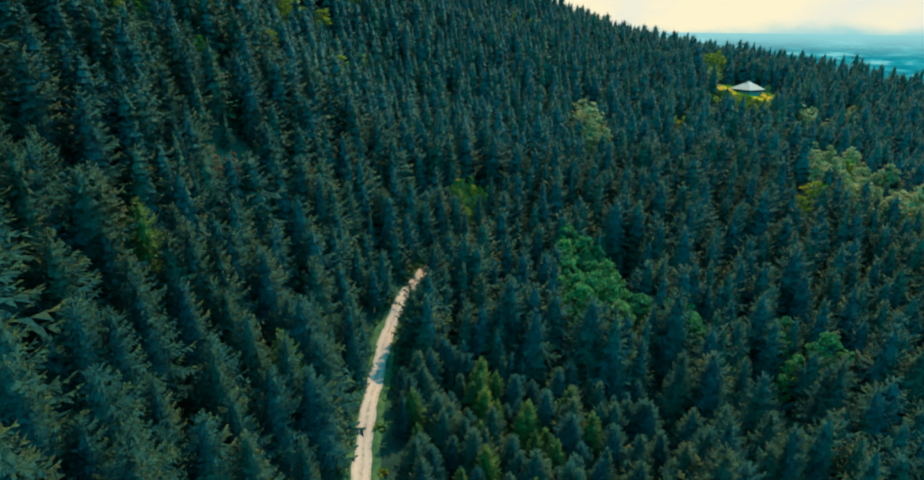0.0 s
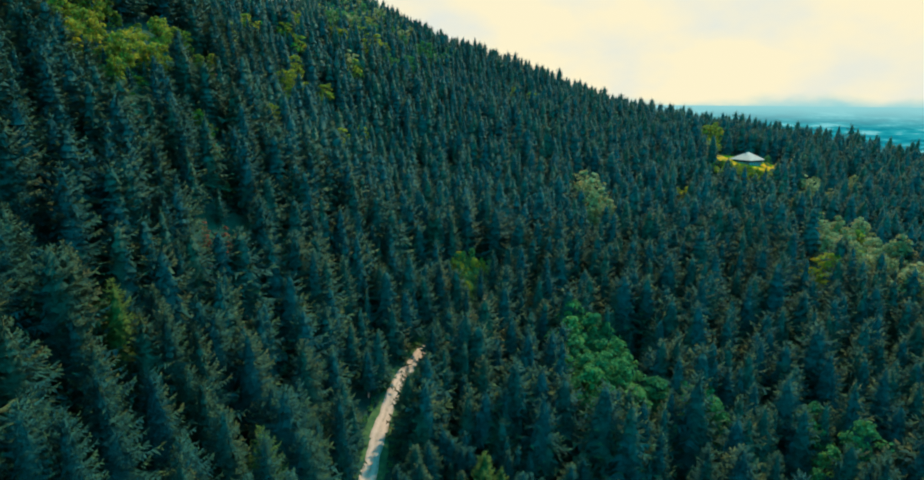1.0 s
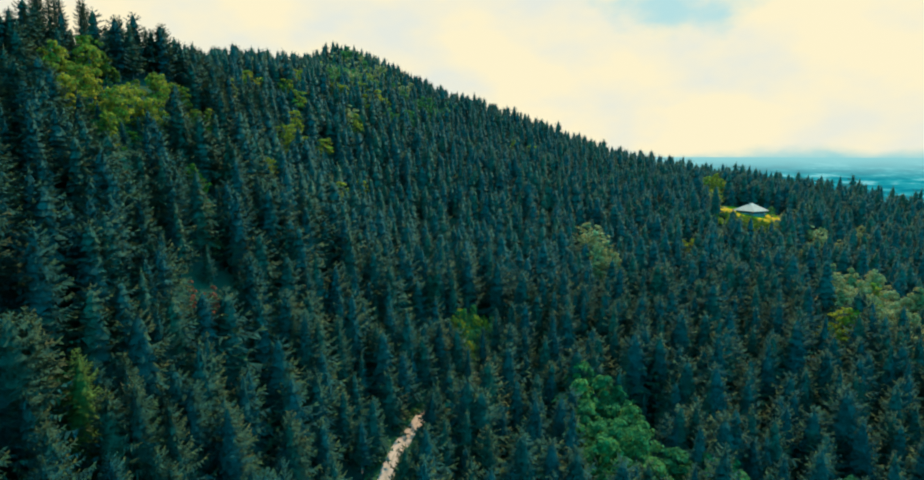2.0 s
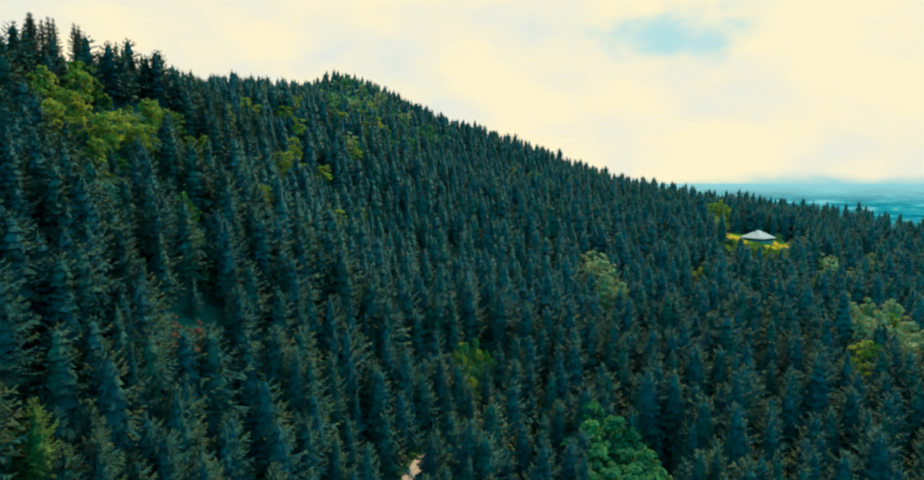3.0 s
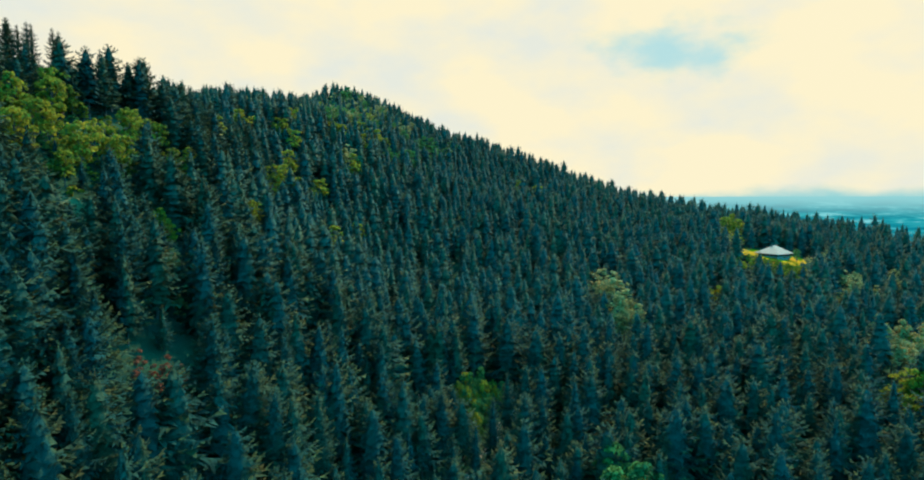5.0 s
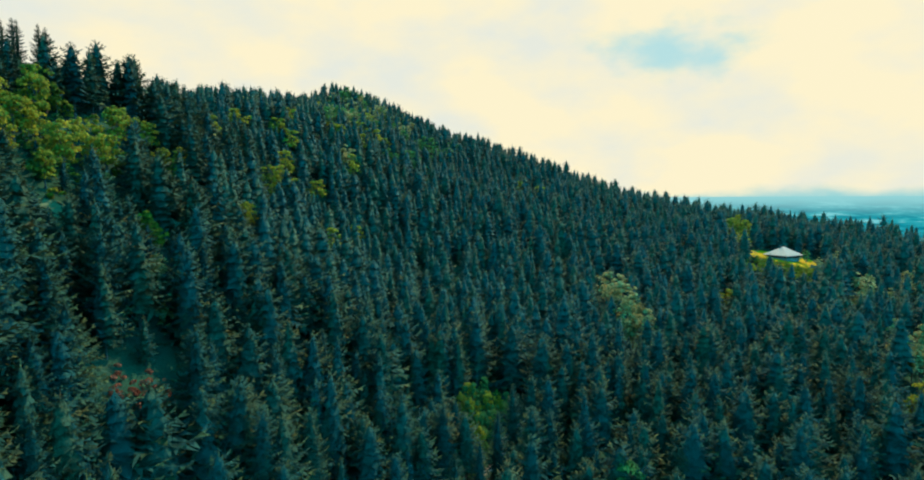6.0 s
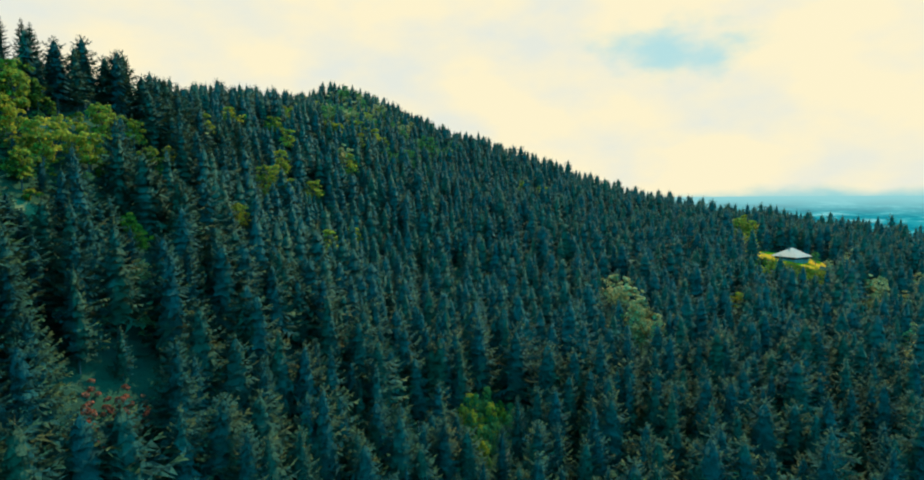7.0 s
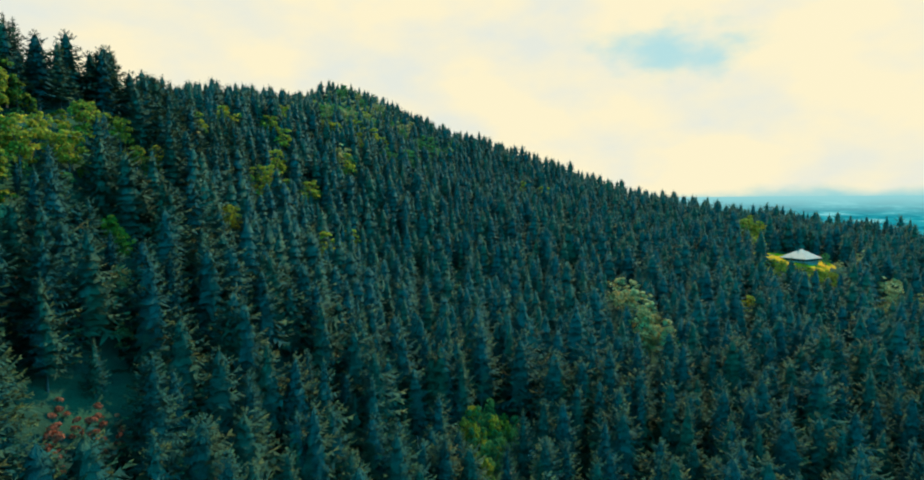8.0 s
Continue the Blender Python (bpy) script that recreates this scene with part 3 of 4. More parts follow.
# broadleaf trees of the groves: place, kind, height; a second, lower one beside most of them
LONE = [(94, 139, 0, 12), (86, 117, 1, 9), (253, 482, 0, 11), (260, 479, 2, 8), (267, 476, 2, 7), (216.5, 520, 2, 14), (222, 527, 1, 13), (230, 530, 1, 12), (226, 519, 1, 10)]
for places, k, height in GROVES:
    for n, (x, y) in enumerate(places):
        LONE.append((x, y, k, height * (1 + 0.16 * math.sin(n * 2.3))))
        if n % 3:
            LONE.append((x + 5.2 * math.cos(n * 1.9), y + 5.2 * math.sin(n * 1.9), k, height * (0.72 + 0.1 * math.sin(n))))
# tall trees along the crest: place and height of the tip
CREST = [(-197.6, 325.1, 159.2), (-205.5, 340.3, 162.3), (-204.0, 370.3, 160.7), (-187.1, 366.5, 152.0), (-197.2, 385.1, 157.1), (-197.2, 394.7, 151.7),
         (-212.0, 331.0, 163.0), (-219.5, 338.0, 166.0), (-226.0, 333.0, 166.5), (-208.0, 317.0, 158.5), (-216.5, 321.0, 163.0), (-200.5, 331.5, 157.5), (-232.0, 341.0, 168.0), (-189.0, 412.4, 151.1), (-187.7, 440.4, 152.0), (-198.3, 460.4, 158.8)]

px, py = scatter(-420, 620, -60, 262, 9.4)
qx, qy = scatter(-420, 620, 262, 1000, 10.4)
px, py = np.r_[px, qx], np.r_[py, qy]
# a young, dense plantation on the far side of the road
qx, qy = scatter(-20, 62, 66, 146, 5.4)


def plantation(x, y):
    return (x > -18) & (x < 34 + 0.12 * y) & (y > 60) & (y < 140 - 0.15 * x)


outer, inner = ~plantation(px, py), plantation(qx, qy)
px, py = np.r_[px[outer], qx[inner]], np.r_[py[outer], qy[inner]]
# closed stands of broadleaf trees grow denser than the spruces
for sx, sy, rx, ry, share, k in STANDS:
    if share >= 0.85:
        qx, qy = scatter(sx - rx, sx + rx, sy - ry, sy + ry, 5.6)
        inner = ((qx - sx) / rx) ** 2 + ((qy - sy) / ry) ** 2 < 1
        outer = ((px - sx) / rx) ** 2 + ((py - sy) / ry) ** 2 >= 1
        px, py = np.r_[px[outer], qx[inner]], np.r_[py[outer], qy[inner]]
# saplings fill the clearing by the road
qx, qy = scatter(-8, 18, 228, 268, 3.1)
inner = ((qx - 5) / 9) ** 2 + ((qy - 248) / 17) ** 2 < 1
sap = np.r_[np.zeros(len(px), bool), np.ones(inner.sum(), bool)]
px, py = np.r_[px, qx[inner]], np.r_[py, qy[inner]]
behind = (px - 40) * 0.471 + (py - 741) * 0.882
keep = (np.abs(px) < 0.82 * np.maximum(py, 0) + 50) & (behind < 52 + 40 * (px > 250))
upper = smooth(-25, -70, px)
keep &= rng.random(len(px)) > 0.16 * upper * (py < 420)
keep &= (px > -300) & ~((px < -235) & (py > 250))
keep &= ((px - HOUSE[0]) / 31) ** 2 + ((py - HOUSE[1] + 2) / 26) ** 2 > 1
# the slope below the house is open
down = -(px - HOUSE[0]) * 0.516 - (py - HOUSE[1]) * 0.857
across = (px - HOUSE[0]) * 0.857 - (py - HOUSE[1]) * 0.516
keep &= ~((np.abs(across - 2) < 27 - 0.12 * down) & (down > -5) & (down < 52))
keep &= sap | (((px - 7) / 11) ** 2 + ((py - 252) / 23) ** 2 > 1)
keep &= ((px + 127) / 11) ** 2 + ((py - 234) / 9) ** 2 > 1
keep &= ((px + 75) / 3.5) ** 2 + ((py - 185.5) / 4.5) ** 2 > 1
keep &= ~((px < -172) & (py > 290) & (py < 450) & (rng.random(len(px)) < 0.72))
px, py, sap = px[keep], py[keep], sap[keep]
own = np.array(SINGLE + [c[:2] for c in CREST] + [c[:2] for c in LONE])
NS, NC = len(SINGLE), len(SINGLE) + len(CREST)
keep = ((px[:, None] - own[None, :, 0]) ** 2 + (py[:, None] - own[None, :, 1]) ** 2).min(1) > 5.0 ** 2
px, py = np.r_[own[:, 0], px[keep]], np.r_[own[:, 1], py[keep]]
sap = np.r_[np.zeros(len(own), bool), sap[keep]]
fixed = np.arange(len(px)) < len(own)
gap = road_gap(px, py)
wild = np.sin(px * 0.043 + 1.3 * np.sin(py * 0.031)) * np.sin(py * 0.05 + 0.9 * np.sin(px * 0.037))
roadside_right = (gap < 8.5) & (py < 168) & (py > 75) & (px > -21)
keep = fixed | (~roadside_right & (gap > np.where(py > 203, 3.6, 4.6)) & (rng.random(len(px)) > 0.06 + 0.05 * wild))
px, py, gap, wild, fixed, sap = px[keep], py[keep], gap[keep], wild[keep], fixed[keep], sap[keep]
kind = np.full(len(px), -1)
for sx, sy, rx, ry, share, k in STANDS:
    inside = ((px - sx) / rx) ** 2 + ((py - sy) / ry) ** 2 < 1
    kind[inside & ~fixed & (rng.random(len(px)) < share)] = k
stray = rng.random(len(px))
upper_left = (py > 330) & (px < -60 - 0.1 * (py - 330))
kind[(kind < 0) & ~fixed & upper_left & (stray < 0.02)] = 1
kind[(kind < 0) & ~fixed & upper_left & (stray > 0.988)] = 2
kind[sap] = np.where(rng.random(int(sap.sum())) < 0.3, 1, 0)
kind[NC:len(own)] = [c[2] for c in LONE]
tall = 22.5 * (1 + 0.08 * wild + rng.normal(0, 0.17, len(px)))
tall = np.clip(tall * (1 + 0.17 * smooth(-25, -70, px) * (py < 420)), 12, 31)
tall[gap < 7] *= 0.85
down = -(px - HOUSE[0]) * 0.516 - (py - HOUSE[1]) * 0.857
across = (px - HOUSE[0]) * 0.857 - (py - HOUSE[1]) * 0.516
open_slope = (np.abs(across) < 26) & (down > 40) & (down < 95)
tall[open_slope] = np.clip(tall[open_slope] * 0.45, 6, 6 + (down[open_slope] - 40) * 0.12)
sunny = plantation(px, py) | ((gap < 9) & (py < 165) & (px > -22))
tall[sunny] = np.clip(tall[sunny] * 0.56, 8, 15)
pz = land(px, py) - 0.3
# lower growth stands before the groves and the open patches
for x, y, _, height in LONE + [(-127, 231, 2, 6.0), (-73, 183, 2, 5.0), (-77, 189, 2, 5.0), (6, 244, 0, 7.0), (9, 252, 0, 8.0)]:
    dx, dy = x, y - 50
    d = math.hypot(dx, dy)
    ahead, aside = ((px - x) * dx + (py - y) * dy) / d, np.abs((px - x) * dy - (py - y) * dx) / d
    lower = (kind < 0) & (ahead < 3) & (ahead > (-60 if height > 19.5 and x > 200 else -11 if height == 5.0 else -20)) & (aside < 4.8)
    tall[lower] = np.minimum(tall[lower], np.maximum(4.0 if height == 5.0 else 13.0 if -120 < x < -60 else 10.0 if x < -120 else 7.0, height * 0.62 - 0.10 * ahead[lower]))
pz = land(px, py) - 0.3
tall[:NS] = [27.0] * len(BIG) + [24.0] * len(LESS) + [23.0] * len(BELOW)
low_crest = (px < -168) & (py > 285) & (py < 450) & ~fixed
tall[low_crest] = np.minimum(tall[low_crest], 15.0)
tall[NS:NC] = np.array([c[2] for c in CREST]) - pz[NS:NC]

conifer = kind < 0
near = conifer & (py > 42) & (py < 240) & (np.abs(px + 5) < 0.80 * py + 4)
order = np.argsort(np.where(near, py - 200 * fixed, 1e9))
near[:] = False
near[order[:284]] = True
near[NS:NC] = True
near &= conifer & (py > 42)
mid = conifer & ~near & (((py < 285) & (py > 30)) | ((px < -120) & (py < 440)))
far = conifer & ~near & ~mid

# single trees nearest to the flight line
models = []
for k in range(7):
    H, R = 22.0, (5.4, 5.9, 6.2, 4.6, 5.2, 5.6, 4.8)[k]
    v, f, s = spruce_shape(rng, H, R, (0.06, 0.1, 0.05, 0.16, 0.08, 0.04, 0.10)[k], (0.68, 0.72, 0.64, 0.78, 0.72, 0.68, 0.74)[k], (25, 24, 24, 26, 24, 25, 27)[k], 11, 6, (0.5, 0.24)[k == 6], gaps=(0.06, 0.14)[k == 6])
    crown = mesh_of("crown", v, f, [NEEDLES, TIPS] if k != 4 else [YOUNG, YOUNG], s, True, crown_normals(v, H, R))
    tv, tf = tube((0, 0, -1.5), (0, 0, H * 0.90), 0.30, 0.02, 8)
    models.append((crown, mesh_of("trunk", tv, tf, [BARK], None, True)))
LABELS = ["tall dark green spruce with drooping boughs in the forest", "full blue-green spruce with pale bough tips", "broad old spruce with rust-tinged top",
          "slim dark spruce crowded between its neighbours", "yellow-green spruce with fresh growth beside darker trees", "dense low-branched spruce with sunlit tips"]
for i in np.nonzero(near)[0]:
    k = int(rng.integers(0, 6))
    if min(math.hypot(px[i] - x, py[i] - y) for x, y in FRESH) < 4.2:
        k = 4
    elif k == 4 and rng.random() < (0.2 if sunny[i] else 0.93):
        k = int(rng.integers(0, 4))
    crest = NS <= i < NC
    if crest:
        k = 6
    t = thing("spruce", "slender tall spruce on the crest against the sky" if crest else LABELS[k], "tree", "spruces of the mountain forest")
    sc = tall[i] / 22.0
    t.matrix_basis = Matrix.LocRotScale((px[i], py[i], pz[i]), Euler((0, 0, rng.uniform(0, 6.28))), (sc * rng.uniform(1.02, 1.36) * (1.2 if sunny[i] else 1.0) * (0.72 if gap[i] < 9 or crest else 1.0),) * 2 + (sc,))
    part("trunk", models[k][1], t)
    part("crown", models[k][0], t)


def planted(shapes, sel, bits, soft=(0.42, 0.36)):
    """Adds trees of the given shapes at the selected places to a list of pieces."""
    idx = np.nonzero(sel)[0]
    pick = rng.integers(0, len(shapes), len(idx))
    for k, (v, f, s, H) in enumerate(shapes):
        ii = idx[pick == k]
        if not len(ii):
            continue
        w = rng.uniform(0, 6.283, len(ii))
        sc = tall[ii] / H
        fat = sc * rng.uniform(1.1, 1.55, len(ii)) * np.where(sunny[ii], 1.2, 1.0)
        c, d = np.cos(w), np.sin(w)
        X = (v[None, :, 0] * c[:, None] - v[None, :, 1] * d[:, None]) * fat[:, None] + px[ii, None]
        Y = (v[None, :, 0] * d[:, None] + v[None, :, 1] * c[:, None]) * fat[:, None] + py[ii, None]
        Z = v[None, :, 2] * sc[:, None] + pz[ii, None]
        V = np.stack([X, Y, Z], -1).reshape(-1, 3)
        F = (f[None] + (np.arange(len(ii)) * len(v))[:, None, None]).reshape(-1, 3)
        nv = crown_normals(v, H, H / 4, *soft)
        NX, NY = nv[None, :, 0] * c[:, None] - nv[None, :, 1] * d[:, None], nv[None, :, 0] * d[:, None] + nv[None, :, 1] * c[:, None]
        nrm = np.stack([NX, NY, np.broadcast_to(nv[None, :, 2], NX.shape)], -1).reshape(-1, 3)
        bits.append((V, F, np.tile(s, len(ii)), nrm))


def with_stem(shape, H, r=0.28, slot=2, seg=4):
    v, f = tube((0, 0, -1), (0, 0, H * 0.9), r, 0.04, seg)
    return (*join([shape, (v, f, slot)]), H)


bits = []
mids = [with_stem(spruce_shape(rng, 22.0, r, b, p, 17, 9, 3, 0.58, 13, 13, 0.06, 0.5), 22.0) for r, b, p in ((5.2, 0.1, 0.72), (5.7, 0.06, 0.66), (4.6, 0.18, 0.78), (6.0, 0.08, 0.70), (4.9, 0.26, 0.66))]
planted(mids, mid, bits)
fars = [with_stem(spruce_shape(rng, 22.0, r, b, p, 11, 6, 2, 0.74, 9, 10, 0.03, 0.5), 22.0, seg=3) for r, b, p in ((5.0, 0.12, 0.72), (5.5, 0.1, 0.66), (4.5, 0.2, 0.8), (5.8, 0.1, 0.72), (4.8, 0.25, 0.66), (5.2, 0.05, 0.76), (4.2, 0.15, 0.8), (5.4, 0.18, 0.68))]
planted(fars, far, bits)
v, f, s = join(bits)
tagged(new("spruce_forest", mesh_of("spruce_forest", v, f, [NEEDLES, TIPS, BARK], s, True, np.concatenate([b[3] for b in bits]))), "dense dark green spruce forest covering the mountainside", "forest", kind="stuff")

# broadleaf trees
LEAVES = [LEAF, YELLOW, PALE]
LEAF_LABEL = ["bright green broadleaf tree among dark spruces", "yellow-green broadleaf tree on the wooded slope", "pale grey-green broadleaf tree at the wood's edge"]
for k in range(3):
    sel = kind == k
    tall[sel] = np.clip(tall[sel] * (0.76, 0.88, 0.90)[k], 9, 22)
    tall[sel & fixed] = [c[3] for c in LONE if c[2] == k]
    tall[sel & sap] = rng.uniform(6.0, 13.0, int((sel & sap).sum()))
    nigh = sel & (py < 330) & (py > 30)
    close = np.nonzero(nigh)[0]
    shapes = []
    for q in range(3):
        v, f, s = leafy_shape(rng, 14.0, 4.6, 1350, 0.70, 26, 0.15)
        tb = [(*tube((0, 0, -1), (0, 0, 9), 0.28, 0.12, 7), 0)]
        for w in range(5):
            a = w * 1.26 + q
            tb.append((*tube((0, 0, 3.2 + w), (2.2 * math.cos(a), 2.2 * math.sin(a), 7.5 + w * 0.8), 0.13, 0.04, 5), 0))
        tv, tf, _ = join(tb)
        shapes.append((mesh_of("crown", v, f, [LEAVES[k]], s), mesh_of("trunk", tv, tf, [BARK], None, True)))
    for i in close:
        t = thing("broadleaf_tree", LEAF_LABEL[k], "tree", "broadleaf trees in the forest")
        sc = tall[i] / 14.0
        t.matrix_basis = Matrix.LocRotScale((px[i], py[i], pz[i]), Euler((0, 0, rng.uniform(0, 6.28))), (sc * rng.uniform(0.9, 1.2) * (0.62 if sap[i] else 1.0),) * 2 + (sc,))
        q = int(rng.integers(0, 3))
        part("trunk", shapes[q][1], t)
        part("crown", shapes[q][0], t)
    bits = []
    planted([with_stem(leafy_shape(rng, 14.0, 4.4, 420, 0.95, 20, 0.15), 14.0, 0.2, 1) for q in range(3)], sel & ~nigh, bits)
    v, f, s = join(bits)
    name = ("broadleaf_wood", "yellow_broadleaf_wood", "pale_broadleaf_wood")[k]
    tagged(new(name, mesh_of(name, v, f, [LEAVES[k], BARK], s)), ("green", "yellow-green", "pale grey-green")[k] + " broadleaf trees scattered in the far spruce forest", "trees", kind="stuff")


# ---------------------------------------------------------------- undergrowth
def bush_mesh(seed, mat, leaves=170, size=0.42):
    g = np.random.default_rng(seed)
    v, f, s = leafy_shape(g, 2.4, 1.5, leaves, size, 6, 0.02)
    return mesh_of("bush", v, f, [mat], s)


BUSHES = [bush_mesh(31, LEAF), bush_mesh(32, YELLOW), bush_mesh(33, LEAF), bush_mesh(34, PALE)]
BUSH_LABEL = ["bright green leafy bush on the road verge", "yellow-green bush on the sunny road verge", "low green bush on the road verge", "pale dry bush on the road verge"]
line = ROAD_LINE[(ROAD_LINE[:, 1] > 80) & (ROAD_LINE[:, 1] < 262)]
for k in range(120):
    c = line[int(rng.integers(0, len(line)))]
    right = rng.random() < 0.45
    x, y = c[0] + (1 if right else -1) * rng.uniform(2.7, 5.0), c[1] + rng.uniform(-1, 1)
    q = 1 if right and y < 130 and rng.random() < 0.7 else int(rng.choice([0, 2, 0, 2, 3]))
    sc = rng.uniform(0.35, 0.9)
    b = tagged(new("bush", BUSHES[q]), BUSH_LABEL[q], "bush", "bushes along the forest road")
    b.matrix_basis = Matrix.LocRotScale((x, y, float(land(x, y)) - 0.1), Euler((0, 0, rng.uniform(0, 6.28))), (sc * 1.25, sc * 1.25, sc))
rusty = bush_mesh(35, RUST, 260, 0.36)
for x, y, sc in ((-72.7, 182.8, 3.2), (-77.0, 188.6, 2.6), (-74.2, 187.0, 2.0), (-78.5, 192.5, 2.2), (-80.0, 188.0, 1.8), (-76.0, 195.0, 1.6), (-73.5, 191.0, 1.7), (-82.2, 185.0, 2.2), (-80.0, 180.5, 2.4), (-84.0, 189.5, 1.8), (-77.0, 178.5, 2.3), (-12.7, 180.0, 1.3), (-63.2, 160.4, 1.6)):
    b = tagged(new("dead_bush", rusty), "reddish-brown withered bush in a forest gap", "bush", "withered bushes")
    b.matrix_basis = Matrix.LocRotScale((x, y, float(land(x, y)) - 0.1), Euler((0, 0, x)), (sc, sc, sc))
# slender pale trunks standing free at gap edges: birch, and sunlight painted on spruce
def trunk_mesh(seed):
    g = np.random.default_rng(seed)
    bits, p, r = [], np.array([0.0, 0.0, -0.5]), 0.20
    for k in range(5):
        q = p + np.array([g.normal(0, 0.12), g.normal(0, 0.12), 2.1])
        bits.append((*tube(p, q, r, r * 0.82, 7), 0))
        if k > 1:
            a = g.uniform(0, 6.28)
            bits.append((*tube(q, q + np.array([math.cos(a), math.sin(a), 0.7]), 0.05, 0.015, 4), 0))
        p, r = q, r * 0.82
    v, f, s = join(bits)
    return mesh_of("bare_trunk", v, f, [BIRCH_SUNLIT], s, True)


stems = [trunk_mesh(k) for k in range(3)]
for k in range(26):
    cx, cy, n = ((119, 197, 0), (-11, 243, 1), (-25, 231, 2), (12, 292, 0), (-20, 262, 1), (14, 300, 2), (-34, 300, 0))[k % 7]
    x, y = cx + rng.normal(0, 4.0), cy + rng.normal(0, 3.0)
    b = tagged(new("bare_trunk", stems[k % 3]), "slender pale bare trunk at the edge of a forest gap", "tree trunk", "bare trunks")
    b.matrix_basis = Matrix.LocRotScale((x, y, float(land(x, y))), Euler((rng.normal(0, 0.04), rng.normal(0, 0.04), k)), (1, 1, rng.uniform(0.7, 1.1)))
# undergrowth on the steep slope between the yellow trees
thicket = [bush_mesh(37, YELLOW, 240, 0.5), bush_mesh(38, LEAF, 240, 0.5)]
for k in range(86):
    x, y = -148 + rng.normal(0, 12), 268 + rng.normal(0, 20)
    sc = rng.uniform(0.9, 2.1)
    b = tagged(new("shrub", thicket[k % 3 > 0]), ("yellow-green", "green")[k % 3 > 0] + " leafy shrub under the trees of the steep slope", "bush", "shrubs of the steep slope")
    b.matrix_basis = Matrix.LocRotScale((x, y, float(land(x, y)) - 0.1), Euler((0, 0, rng.uniform(0, 6.28))), (sc * 1.3, sc * 1.3, sc))
# low shrubs on the meadow's lower edge
shrub = bush_mesh(36, YELLOW, 260, 0.5)
for k in range(120):
    q, w = rng.uniform(14, 52), rng.uniform(-24, 22)
    x, y = HOUSE[0] - 0.516 * q + 0.857 * w, HOUSE[1] - 0.857 * q - 0.516 * w
    sc = rng.uniform(0.9, 2.2) * (0.6 if q < 24 else 1.0)
    b = tagged(new("shrub", shrub), "yellow-green shrub below the mountain house", "bush", "shrubs below the house")
    b.matrix_basis = Matrix.LocRotScale((x, y, float(land(x, y)) - 0.1), Euler((0, 0, rng.uniform(0, 6.28))), (sc * 1.3, sc * 1.3, sc))


# ---------------------------------------------------------------- the house
def box_mesh(name, x0, x1, y0, y1, z0, z1, mat, bevel=0.03):
    bm = bmesh.new()
    bmesh.ops.create_cube(bm, size=1)
    for v in bm.verts:
        v.co = ((x0 + x1) / 2 + v.co.x * (x1 - x0), (y0 + y1) / 2 + v.co.y * (y1 - y0), (z0 + z1) / 2 + v.co.z * (z1 - z0))
    if bevel:
        bmesh.ops.bevel(bm, geom=bm.edges[:], offset=bevel, segments=1, affect="EDGES")
    me = bpy.data.meshes.new(name)
    bm.to_mesh(me)
    bm.free()
    me.materials.append(mat)
    return me


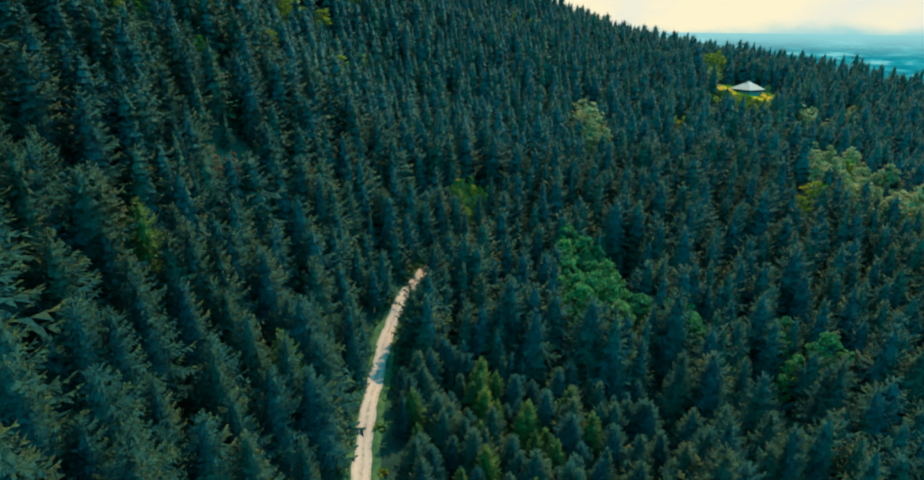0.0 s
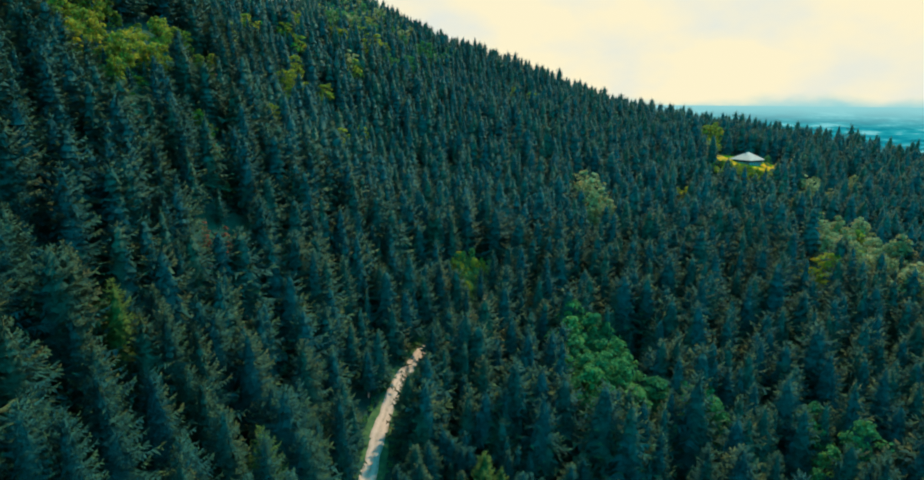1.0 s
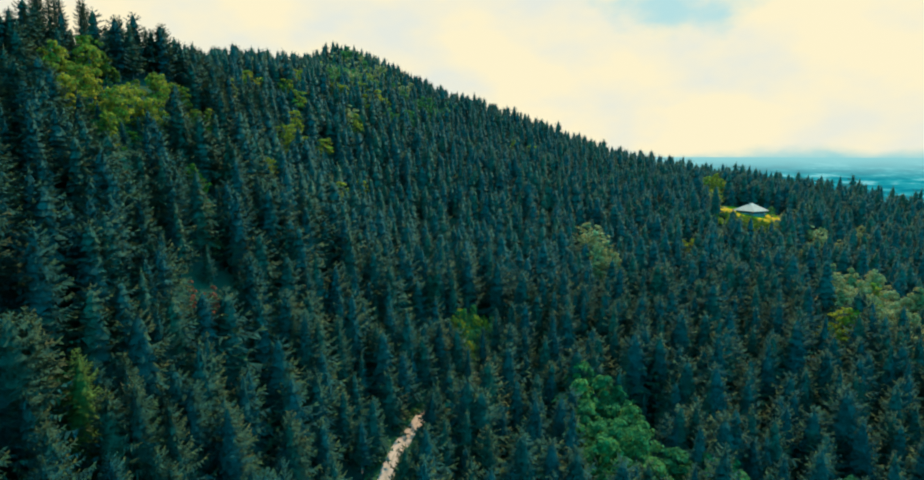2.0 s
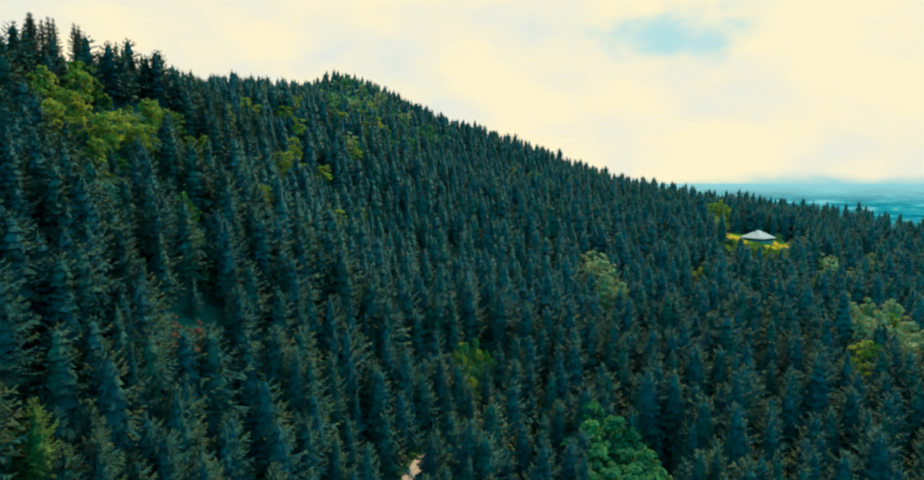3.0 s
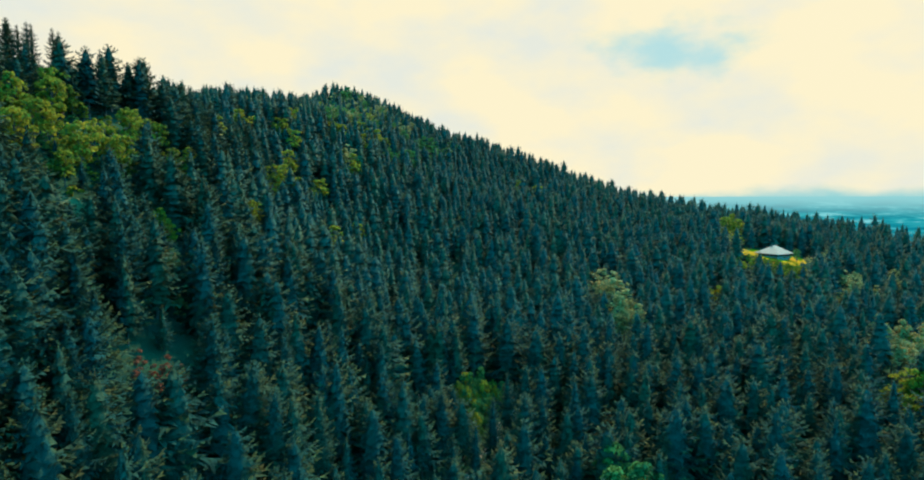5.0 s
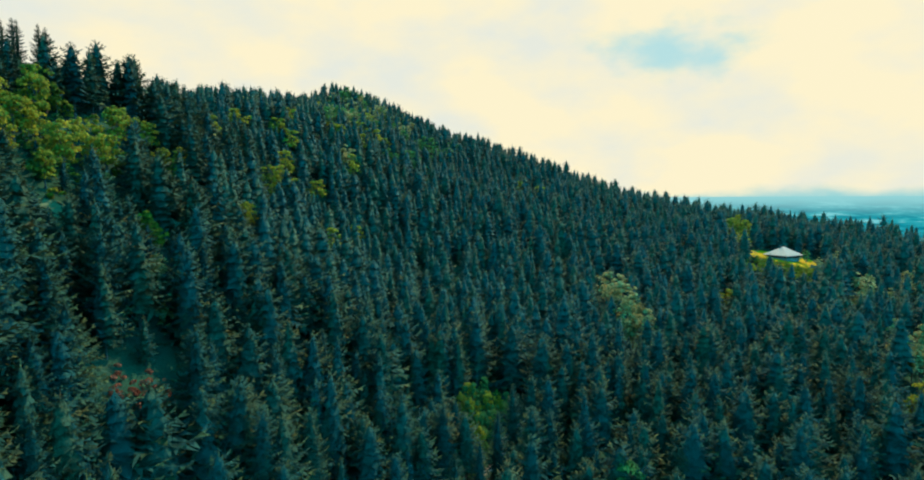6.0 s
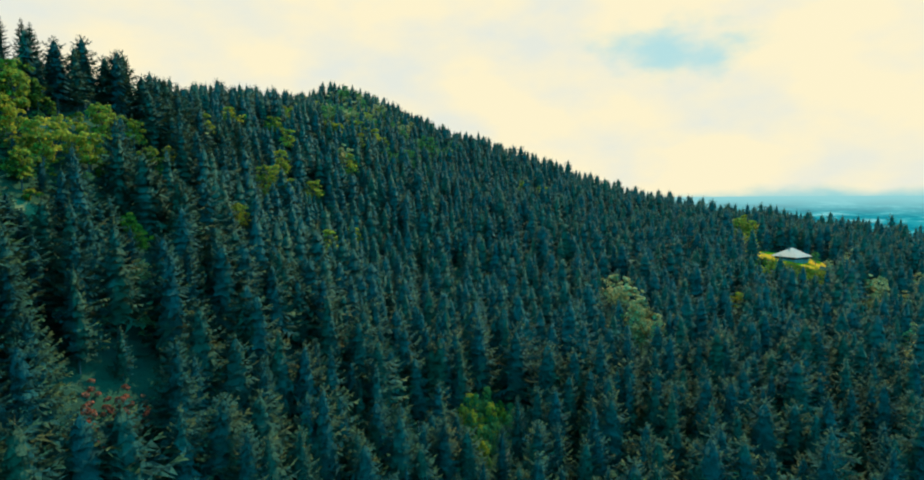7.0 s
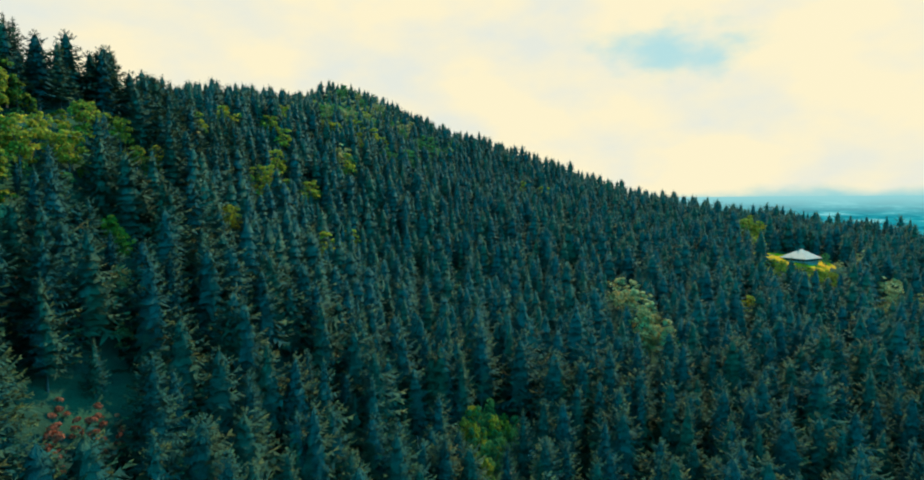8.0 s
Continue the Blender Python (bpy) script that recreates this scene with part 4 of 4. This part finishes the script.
def build_house():
    h = thing("mountain_house", "mountain house with pale hipped roof standing in a meadow", "house")
    a = 7.8
    part("lower_wall", box_mesh("lower_wall", -a, a, -a, a, -2.5, 1.6, PLASTER), h, "pale plastered ground floor wall")
    part("upper_wall", box_mesh("upper_wall", -a - 0.08, a + 0.08, -a - 0.08, a + 0.08, 1.6, 4.4, TIMBER), h, "dark timber upper wall")
    e, z0, z1, r = 9.8, 3.9, 9.9, 1.0
    v = [(-e, -e, z0), (e, -e, z0), (e, e, z0), (-e, e, z0), (-r, 0, z1), (r, 0, z1),
         (-e, -e, z0 - 0.3), (e, -e, z0 - 0.3), (e, e, z0 - 0.3), (-e, e, z0 - 0.3)]
    f = [(0, 1, 5), (0, 5, 4), (2, 3, 4), (2, 4, 5), (1, 2, 5), (3, 0, 4)]
    f += [(6, 7, 1), (6, 1, 0), (7, 8, 2), (7, 2, 1), (8, 9, 3), (8, 3, 2), (9, 6, 0), (9, 0, 3), (6, 8, 7), (6, 9, 8)]
    roof = part("roof", mesh_of("roof", v, f, [ROOF]), h, "pale grey sheet-covered hipped roof")
    # standing seams on the two long slopes
    for k in range(-4, 5):
        x = k * 2.2
        for sy in (-1, 1):
            run = 1.0 if abs(x) < r else (e - abs(x)) / (e - r)
            sv, sf = tube((x, sy * e, z0 + 0.03), (x, sy * e * (1 - run), z0 + (z1 - z0) * run + 0.03), 0.05, 0.05, 4)
            part("seam", mesh_of("seam", sv, sf, [ROOF]), roof)
    part("chimney", box_mesh("chimney", -2.7, -1.7, 0.3, 1.3, 6.8, 10.2, BRICK), h, "dark masonry chimney")
    for sx, sy, nx, ny in ((0, -1, 1, 0), (-1, 0, 0, 1), (1, 0, 0, 1), (0, 1, 1, 0)):
        for k in range(-2, 3):
            w = part("window", box_mesh("window", *sorted((sx * (a + 0.14) + nx * (k * 3.2 - 0.7), sx * (a - 0.1) + nx * (k * 3.2 + 0.7))),
                     *sorted((sy * (a + 0.14) + ny * (k * 3.2 - 0.7), sy * (a - 0.1) + ny * (k * 3.2 + 0.7))), 2.1, 3.3, GLASS, 0.0), h, "dark window pane")
    part("balcony", box_mesh("balcony", -a - 1.3, a + 1.3, -a - 1.4, -a - 0.12, 1.3, 1.7, PLASTER), h, "pale balcony slab")
    part("balcony", box_mesh("balcony", -a - 1.4, -a - 0.12, -a - 0.12, a, 1.3, 1.7, PLASTER), h, "pale balcony slab")
    h.matrix_basis = pose(HOUSE[0], HOUSE[1], float(land(*HOUSE)) + 0.2, 0, 0, 28.5)
    return h


build_house()
